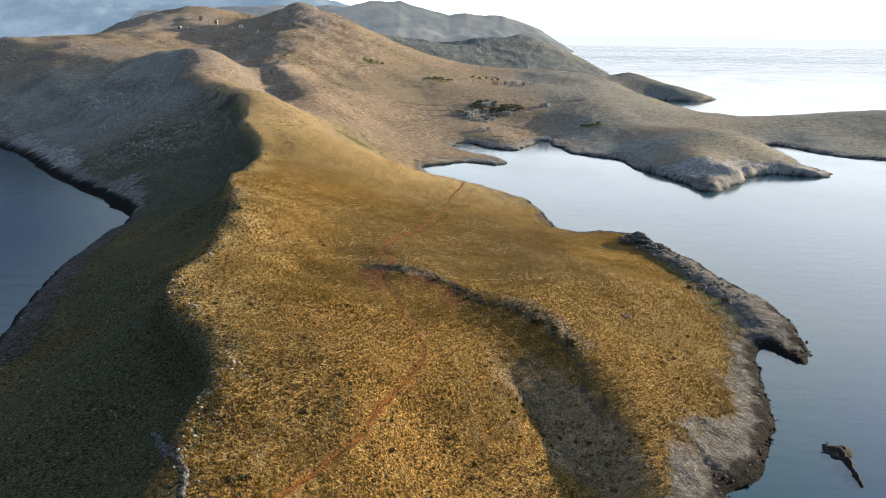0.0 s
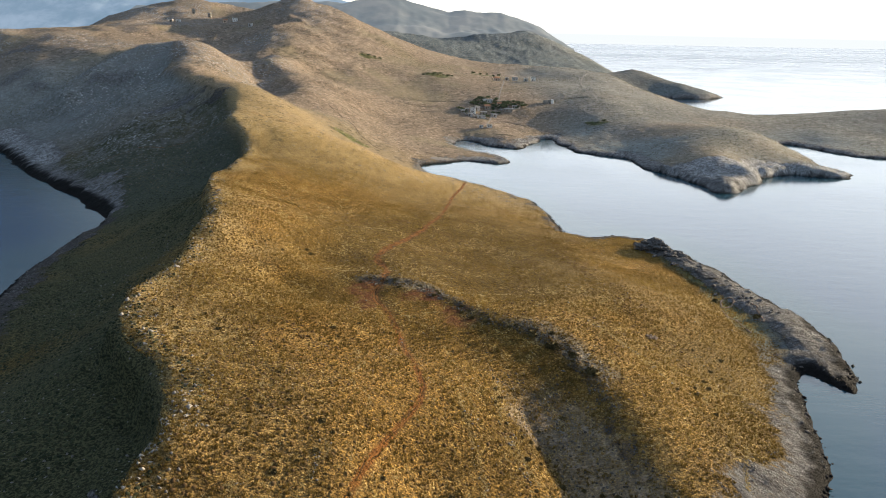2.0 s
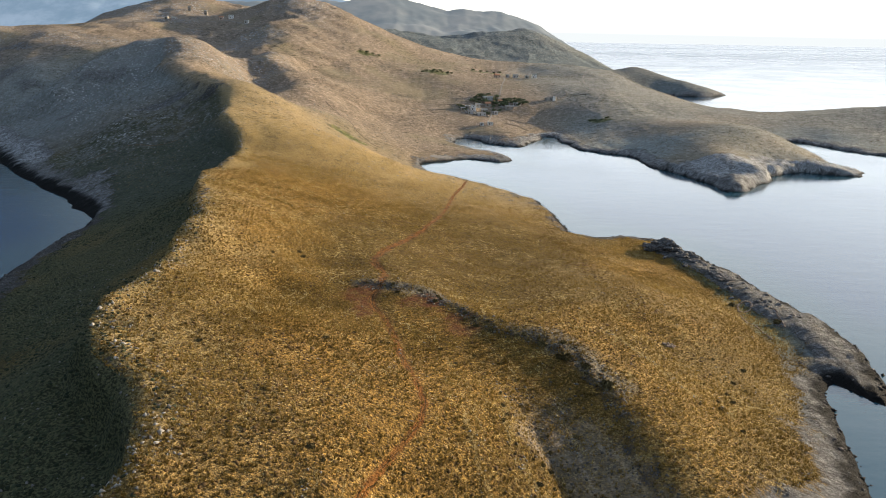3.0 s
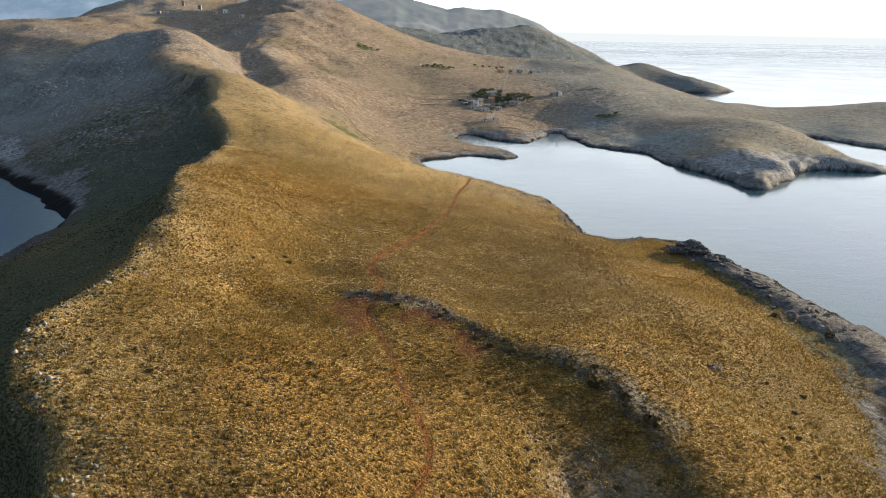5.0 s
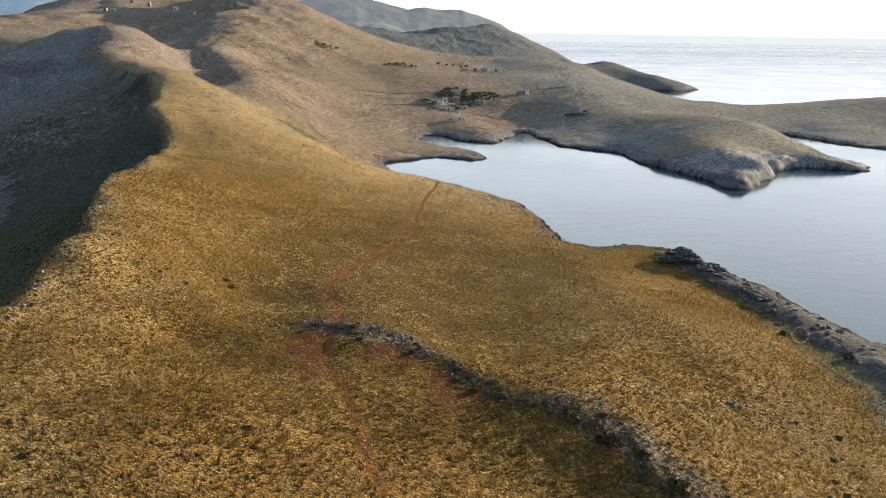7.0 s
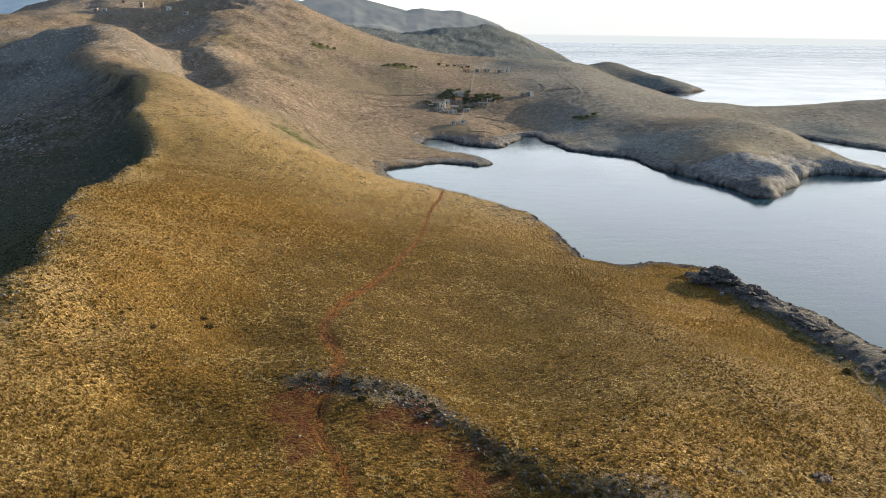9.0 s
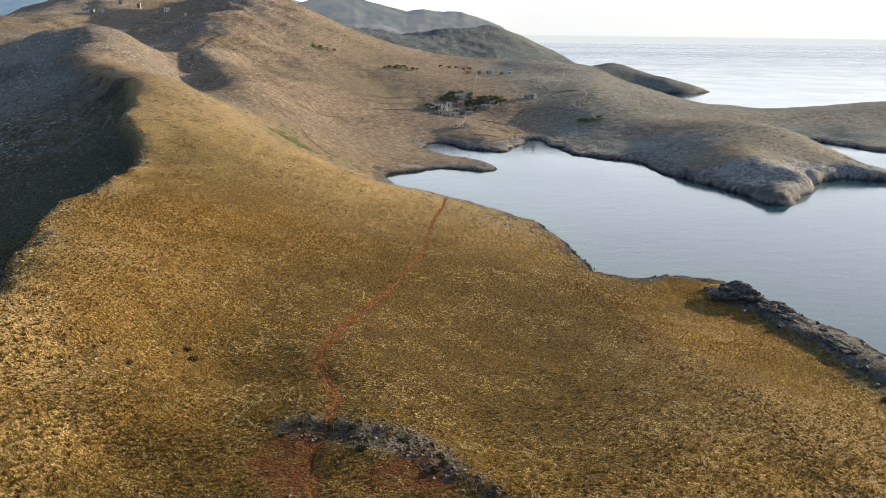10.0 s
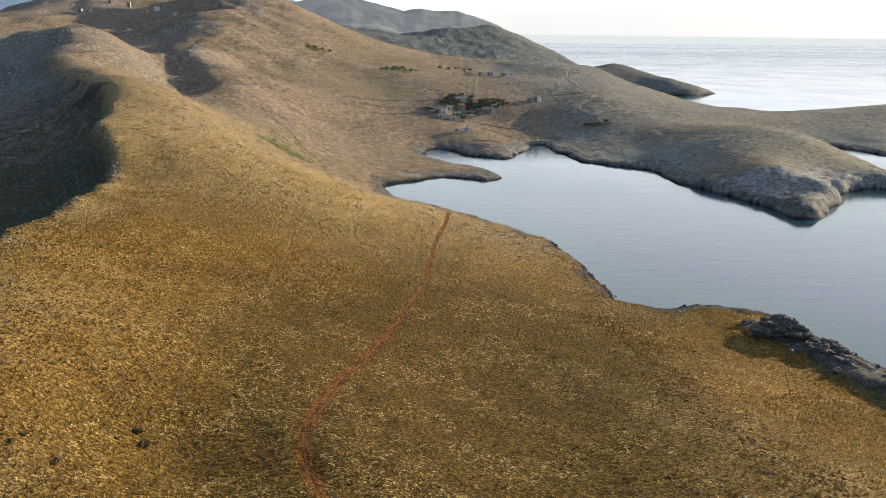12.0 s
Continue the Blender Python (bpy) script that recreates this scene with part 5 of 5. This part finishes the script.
GRAVEL = make_plaster("pale_track", (0.21, 0.185, 0.155), (0.125, 0.105, 0.08))
WOOD = make_plaster("weathered_wood", (0.10, 0.075, 0.05), (0.06, 0.05, 0.04))
PANE = material("dark_window_glass", (0.02, 0.025, 0.03), 0.1)[0]
BARK = make_plaster("bark", (0.10, 0.075, 0.05), (0.05, 0.04, 0.03))
CROWN = make_leaf_material("tree_leaves", (0.062, 0.078, 0.040), (0.150, 0.170, 0.092))


def box(w, d, h, at=(0, 0, 0), bevel=0.0):
    """A box that stands on its place."""
    bm = bmesh.new()
    bmesh.ops.create_cube(bm, size=1)
    for v in bm.verts:
        v.co = Vector((v.co.x * w + at[0], v.co.y * d + at[1], (v.co.z + 0.5) * h + at[2]))
    if bevel:
        bmesh.ops.bevel(bm, geom=list(bm.edges), offset=bevel, segments=1, affect="EDGES")
    return bm


def flat_roof(w, d, h):
    """A slab with a low parapet round it."""
    bm = box(w + 0.3, d + 0.3, 0.22, (0, 0, h))
    for sx, sy, lx, ly in ((0, 1, w + 0.3, 0.25), (0, -1, w + 0.3, 0.25), (1, 0, 0.25, d - 0.2), (-1, 0, 0.25, d - 0.2)):
        edge = box(lx, ly, 0.35, (sx * w / 2 + sx * 0.02, sy * d / 2 + sy * 0.02, h + 0.222))
        me = bpy.data.meshes.new("edge")
        edge.to_mesh(me)
        edge.free()
        bm.from_mesh(me)
    return bm


def pitched_roof(w, d, h):
    """A gabled roof with eaves and a thickness of tiles."""
    bm = bmesh.new()
    e, rise = 0.35, d * 0.28
    low, top = [], []
    for x in (-w / 2 - e, w / 2 + e):
        low += [bm.verts.new((x, -d / 2 - e, h - 0.15)), bm.verts.new((x, 0, h + rise)), bm.verts.new((x, d / 2 + e, h - 0.15))]
        top += [bm.verts.new((x, -d / 2 - e, h + 0.03)), bm.verts.new((x, 0, h + rise + 0.2)), bm.verts.new((x, d / 2 + e, h + 0.03))]
    for a, b, c, f in ((0, 1, 4, 3), (1, 2, 5, 4)):
        bm.faces.new([top[i] for i in (a, b, c, f)])
        bm.faces.new([low[i] for i in (f, c, b, a)])
    for i, j in ((0, 1), (1, 2), (3, 4), (4, 5), (0, 3), (2, 5)):
        bm.faces.new([low[i], low[j], top[j], top[i]])
    bmesh.ops.recalc_face_normals(bm, faces=bm.faces)
    return bm


def walls(w, d, h, gable):
    """The walls as one body, sunk into the slope, with gables under a pitched roof."""
    bm = box(w, d, h + 2.5, (0, 0, -2.5))
    if gable:
        for x in (-w / 2, w / 2):
            s = 0.12 if x < 0 else -0.12
            a = [bm.verts.new((x + k * s, y, z)) for k in (0, 1) for y, z in ((-d / 2, h), (d / 2, h), (0, h + d * 0.27))]
            bm.faces.new(a[:3]), bm.faces.new(a[5:2:-1])
            for i, j in ((0, 1), (1, 2), (2, 0)):
                bm.faces.new([a[i], a[i + 3], a[j + 3], a[j]])
    return bm


def house(x, y, w, d, h, turn, wall_mat, label, roof="flat", storeys=1, chimney=False):
    """A small house: walls, roof, door and windows with frames; its front looks to -y before it is turned."""
    y -= 9
    w, d, h = 0.56 * w, 0.62 * d, 0.56 * h
    home = tagged(new("house"), label, "house", "houses of the hamlet")
    part("wall", walls(w, d, h, roof == "pitched"), wall_mat, home)
    top = part("roof", flat_roof(w, d, h) if roof == "flat" else pitched_roof(w, d, h), CONCRETE if roof == "flat" else TILES, home)
    if chimney:
        part("chimney", box(0.6, 0.6, 1.4, (w * 0.3, d * 0.2, h + 0.1)), wall_mat, top)
    part("door", box(0.8, 0.12, 1.75, (-w * 0.18, -d / 2 - 0.04, 0)), WOOD, home)
    count = max(1, int(w // 2.4))
    for s in range(storeys):
        for k in range(count):
            px = (k + 0.5) / count * w - w / 2 + (0.5 if s == 0 else 0)
            if s == 0 and abs(px + w * 0.18) < 0.95:
                continue
            pz = 0.6 + s * 1.85
            window = part("window", box(0.56, 0.10, 0.74, (px, -d / 2 - 0.03, pz)), WOOD, home)
            part("pane", box(0.42, 0.04, 0.58, (px, -d / 2 - 0.085, pz + 0.08)), PANE, window)
    for sx in (-1, 1):
        window = part("window", box(0.10, 0.56, 0.74, (sx * (w / 2 + 0.03), 0, 0.9)), WOOD, home)
        part("pane", box(0.04, 0.42, 0.58, (sx * (w / 2 + 0.085), 0, 0.98)), PANE, window)
    home.matrix_basis = pose(x, y, float(ground_z(x, y)) + 0.2, 0, 0, turn)
    return home


house(51, 698, 15, 9, 3.6, 8, CONCRETE, "long low grey house with a pale flat roof among trees", "flat")
house(37, 667, 8, 7, 5.8, -6, WHITEWASH, "two-storey white house with a flat roof", "flat", 2)
house(32, 669, 6, 6, 3.2, -6, STONE_WALL, "small stone house beside the white one")
house(50, 681, 8, 6, 4.2, 4, STONE_WALL, "stone house with a clay tile roof", "pitched", 1, True)
house(46, 667, 9, 6, 3.4, 10, STONE_WALL, "low stone house with a flat roof above the street")
house(43, 655, 12, 5, 3.0, 5, LIMEWASH, "long low whitewashed house by the lane")
house(68, 677, 12, 6, 3.3, -8, STONE_WALL, "low stone house at the edge of the spur")
house(61, 690, 6, 5, 3.2, 3, PINK_WASH, "small pinkish house behind the trees", "pitched")
house(47.5, 622, 7, 4, 2.4, 6, WHITEWASH, "low whitewashed boat shed above the cove")
house(41, 621, 5, 3.5, 2.2, 0, WHITEWASH, "small whitewashed store above the cove")
house(28, 664, 6, 5, 2.6, 12, STONE_WALL, "small stone byre below the hamlet")
house(34, 657, 7, 5, 2.6, -4, CONCRETE, "low grey outbuilding below the white house")
house(55, 664, 6, 5, 3.0, 14, LIMEWASH, "small whitewashed house beside the lane")
house(41, 676, 7, 6, 4.4, 2, CONCRETE, "grey plastered house with a flat roof")
house(74, 684, 7, 5, 3.0, -10, CONCRETE, "small grey house among the trees")
house(68, 800, 9, 7, 4.2, 10, PINK_WASH, "pinkish house beside the upper road", "pitched")
house(88, 812, 10, 7, 4.0, -5, LIMEWASH, "white house with a flat roof on the upper slope")
house(80, 816, 6, 6, 3.4, -5, LIMEWASH, "small white house on the upper slope")
house(104, 793, 8, 7, 6.0, 6, WHITEWASH, "two-storey white house on the upper slope", "flat", 2)
house(97, 795, 6, 6, 3.4, 6, LIMEWASH, "white side house on the upper slope")
house(-228, 945, 10, 8, 6.0, 12, WHITEWASH, "white two-storey house on the hill top", "flat", 2)
house(-240, 948, 8, 7, 4.5, 4, PINK_WASH, "pinkish house on the hill top", "pitched")
house(-200, 900, 7, 6, 4.0, -8, LIMEWASH, "white house below the hill top")
house(-292, 940, 8, 6, 4.5, 10, LIMEWASH, "white house on the western hill side")
house(-301, 942, 6, 6, 3.5, 0, STONE_WALL, "stone house on the western hill side")
house(-295, 1010, 6, 6, 8.5, 15, STONE_WALL, "narrow stone tower house on the hill top", "flat", 2)
house(-276, 1012, 6, 6, 7.5, 5, STONE_WALL, "stone tower house on the hill top", "flat", 2)


def ruin(x, y, turn):
    """Roofless walls of a house with gaps and one higher corner."""
    shell = tagged(new("ruined_house"), "roofless pale stone ruin on the grazing slope", "ruin")
    for w, d, h, px, py in ((11, 0.6, 3.4, 0, 4), (0.6, 8, 3.0, -5.5, 0), (0.6, 8, 4.6, 5.5, 0), (4, 0.6, 2.6, -3.5, -4), (3.6, 0.6, 4.2, 3.7, -4), (0.5, 7, 2.4, 1.5, 0.3)):
        part("wall", box(w, d, h + 2, (px, py, -2), 0.08), STONE_WALL if h < 4 else WHITEWASH, shell)
    shell.matrix_basis = pose(x, y, float(ground_z(x, y)), 0, 0, turn) @ Matrix.Scale(0.7, 4)


ruin(105.5, 690, 12)


def tree_meshes(seed, tall, r):
    """A tapered trunk with limbs, and a crown of many leaf clumps with gaps."""
    g = np.random.default_rng(seed)
    bm = bmesh.new()

    def limb(a, b, ra, rb):
        way = (b - a).normalized()
        side = way.orthogonal().normalized()
        other = way.cross(side)
        rings = [[bm.verts.new(c + (side * math.cos(k * 1.047) + other * math.sin(k * 1.047)) * rad) for k in range(6)] for c, rad in ((a, ra), (b, rb))]
        for k in range(6):
            bm.faces.new([rings[0][k], rings[0][(k + 1) % 6], rings[1][(k + 1) % 6], rings[1][k]])

    fork = Vector((0.1, 0.05, tall * 0.28))
    limb(Vector((0, 0, -0.4)), fork, 0.26, 0.17)
    ends = []
    for k in range(5):
        a = k * 1.257 + g.uniform(-0.3, 0.3)
        end = fork + Vector((math.cos(a) * r * 0.55, math.sin(a) * r * 0.55, tall * g.uniform(0.2, 0.4)))
        limb(fork, end, 0.12, 0.04)
        ends.append(end)
    count = 330
    core = np.array([ends[k % 5] for k in range(count)]) + g.normal(0, 1, (count, 3)) * np.array([r * 0.30, r * 0.30, tall * 0.12])
    a, b = g.normal(0, 1, (count, 3)), g.normal(0, 1, (count, 3))
    size = g.uniform(0.16, 0.34, count)[:, None]
    a, b = a / np.linalg.norm(a, axis=1, keepdims=True) * size, b / np.linalg.norm(b, axis=1, keepdims=True) * size
    q = np.arange(count)[:, None] * 4
    crown = tri_mesh("crown", np.stack([core - a - b, core + a - b, core + a + b, core - a + b], 1).reshape(-1, 3), np.concatenate([q + [0, 1, 2], q + [0, 2, 3]]))
    crown.materials.append(CROWN)
    trunk = bpy.data.meshes.new("trunk")
    bm.to_mesh(trunk)
    bm.free()
    trunk.materials.append(BARK)
    return trunk, crown


TREES = [tree_meshes(301 + k, 3.8 + 0.6 * k, 2.6 + 0.35 * k) for k in range(4)]


def tree(x, y, k, size, label, group):
    thing = tagged(new("tree"), label, "tree", group)
    part("trunk", TREES[k % 4][0], None, thing)
    part("crown", TREES[k % 4][1], None, thing)
    thing.matrix_basis = pose(x, y, float(ground_z(x, y)), 0, 0, (k * 71) % 360) @ Matrix.Scale(size, 4)


grove = [(43, 692), (40, 698), (46, 701), (37, 690), (58, 686), (62, 684), (66, 686), (70, 689), (74, 690), (78, 692), (82, 690), (57, 696), (64, 694), (70, 695), (41, 686), (46, 688),
         (55, 681), (28, 668), (30, 663), (25, 671), (54, 672), (60, 672), (76, 684), (80, 685), (49, 660), (44, 704), (52, 707), (60, 703)]
grove += [(x + 2.6 * math.cos(3 * x), y + 2.4 * math.sin(2 * y)) for x, y in grove]
grove += [(40 + 1.75 * k + 1.5 * math.sin(5 * k), 692 + 7.5 * math.sin(2.3 * k) - 0.1 * k) for k in range(24)]
for k, (x, y) in enumerate(grove):
    tree(x, y - 9, k, float(rng.uniform(0.42, 0.72)), "dark green rounded tree between the houses", "trees of the hamlet")
orchard = [(-2, 770), (3, 766), (8, 768), (13, 770), (18, 768), (5, 774), (11, 775), (-6, 766), (22, 772), (-62, 800), (-56, 801), (-50, 802), (-68, 799), (54, 828), (61, 831), (68, 829), (46, 826), (74, 832),
           (130, 619), (135, 621), (140, 622), (127, 622)]
for k, (x, y) in enumerate(orchard):
    tree(x, y, k + 1, float(rng.uniform(0.4, 0.65)), "low dark tree in a row on the bare slope", "trees on the slope")


def ribbon(name, line, wide, mat, label, lift=0.16):
    """A track that follows the ground."""
    pts = np.array(line, float) + np.array([0, -6.0 * (line[0][1] > 560)])
    wide *= 0.5
    far = np.r_[0, np.cumsum(np.hypot(*np.diff(pts, axis=0).T))]
    s = np.arange(0, far[-1], 1.5)
    x, y = np.interp(s, far, pts[:, 0]), np.interp(s, far, pts[:, 1])
    for _ in range(6):
        x[1:-1], y[1:-1] = (x[:-2] + x[1:-1] + x[2:]) / 3, (y[:-2] + y[1:-1] + y[2:]) / 3
    tx, ty = np.gradient(x), np.gradient(y)
    n = np.hypot(tx, ty) + 1e-9
    k = np.array([-0.5, -0.25, 0, 0.25, 0.5])[:, None] * wide
    rx, ry = x[None] - ty / n * k, y[None] + tx / n * k
    rz = ground_z(rx, ry) + lift * np.array([-0.4, 0.9, 1, 0.9, -0.4])[:, None]
    ob = new(name, grid_mesh(name, rx, ry, rz))
    ob.data.materials.append(mat)
    return tagged(ob, label, "road", kind="structure")


ribbon("road_hill", [(159, 818), (152, 790), (149, 763), (148.5, 735), (149, 712), (148, 690), (140, 678), (133, 670), (130, 662), (134, 652), (141, 645)], 3.4, GRAVEL, "pale gravel track winding over the hill")
ribbon("road_upper", [(76, 808), (74, 780), (69, 750), (65, 725), (62, 702)], 2.6, GRAVEL, "straight gravel road down to the hamlet")
ribbon("road_lane", [(62, 702), (58, 688), (54, 673), (50, 648), (46, 628)], 3.0, GRAVEL, "pale lane through the hamlet to the cove")
ribbon("road_ridge", [(159, 818), (170, 850), (195, 860), (215, 845)], 2.6, GRAVEL, "gravel track along the far ridge")
ribbon("road_top", [(-320, 936), (-290, 934), (-262, 930), (-236, 938), (-205, 895), (-190, 885)], 3.2, GRAVEL, "gravel road below the hill-top houses")
ribbon("road_saddle", [(-72, 566), (-62, 549), (-50, 520), (-45, 502), (-36, 490), (-28, 486)], 1.6, WOOD, "dark worn track down the saddle", 0.15)


def low_wall(line, label, tall=0.3):
    """A dry stone terrace wall that follows the ground, with an uneven top."""
    pts = np.array(line, float)
    far = np.r_[0, np.cumsum(np.hypot(*np.diff(pts, axis=0).T))]
    s = np.arange(0, far[-1], 1.2)
    x, y = np.interp(s, far, pts[:, 0]), np.interp(s, far, pts[:, 1])
    tx, ty = np.gradient(x), np.gradient(y)
    n = np.hypot(tx, ty) + 1e-9
    z = ground_z(x, y)
    top = z + tall * (0.85 + 0.3 * rng.uniform(0, 1, len(s)))
    rows = [(-0.34, z - 0.6), (-0.24, top - 0.06), (0.0, top), (0.24, top - 0.06), (0.34, z - 0.6)]
    ob = new("terrace_wall", grid_mesh("terrace_wall", np.stack([x - ty / n * k for k, _ in rows]), np.stack([y + tx / n * k for k, _ in rows]), np.stack([h for _, h in rows])))
    ob.data.materials.append(STONE_WALL if tall > 0.6 else DRY_WALL)
    return tagged(ob, label, "stone wall", "terrace walls")


low_wall([(24, 660), (33, 655), (43, 651), (50, 652)], "grey dry stone wall below the houses", 0.9)
for line in ([(30, 650), (36, 648), (42, 650)], [(29, 656), (31, 646)], [(36, 657), (38, 645)], [(44, 660), (45, 648), (49, 643)], [(33, 663), (40, 664)], [(52, 660), (60, 662)], [(62, 668), (62, 678)], [(68, 668), (69, 678)]):
    low_wall(line, "crumbling pale stone wall of an old yard", 0.85)
low_wall([(22, 668), (27, 659), (38, 655)], "grey yard wall round the lower houses", 0.8)
low_wall([(40, 672), (47, 674), (56, 673)], "grey yard wall between the houses", 0.8)
low_wall([(60, 672), (70, 670), (78, 674), (80, 682)], "grey dry stone wall at the edge of the spur", 0.8)
low_wall([(-14, 645), (0, 650), (14, 652), (24, 655)], "grey dry stone terrace wall on the slope", 0.22)
low_wall([(-22, 660), (-6, 664), (12, 668), (24, 669)], "grey dry stone terrace wall on the slope", 0.22)
low_wall([(-30, 676), (-10, 680), (10, 684), (28, 688)], "grey dry stone terrace wall on the slope", 0.22)
low_wall([(112, 690), (120, 698), (124, 710), (122, 726)], "grey dry stone field wall behind the ruin")
low_wall([(122, 700), (134, 702), (144, 700)], "grey dry stone field wall beside the track")
low_wall([(-60, 585), (-48, 590), (-36, 600)], "pale dry stone wall across the saddle")
low_wall([(50, 590), (58, 584), (66, 582)], "grey dry stone wall above the cove")
low_wall([(60, 628), (70, 622), (78, 612)], "grey dry stone terrace wall on the spur", 0.25)
low_wall([(58, 642), (70, 640), (80, 632)], "grey dry stone terrace wall on the spur", 0.25)


beach_x, beach_y = np.meshgrid(np.linspace(-2, 16, 14), np.linspace(487, 500, 10))
slab = grid_mesh("beach", beach_x, beach_y, ground_z(beach_x, beach_y) + 0.05 - 1.2 * soft_step(0.75, 1.0, np.hypot((beach_x - 7) / 9, (beach_y - 493.5) / 6)))
slab.materials.append(GRAVEL)
tagged(new("beach", slab), "small pale gravel beach on the low spit", "beach", kind="structure")
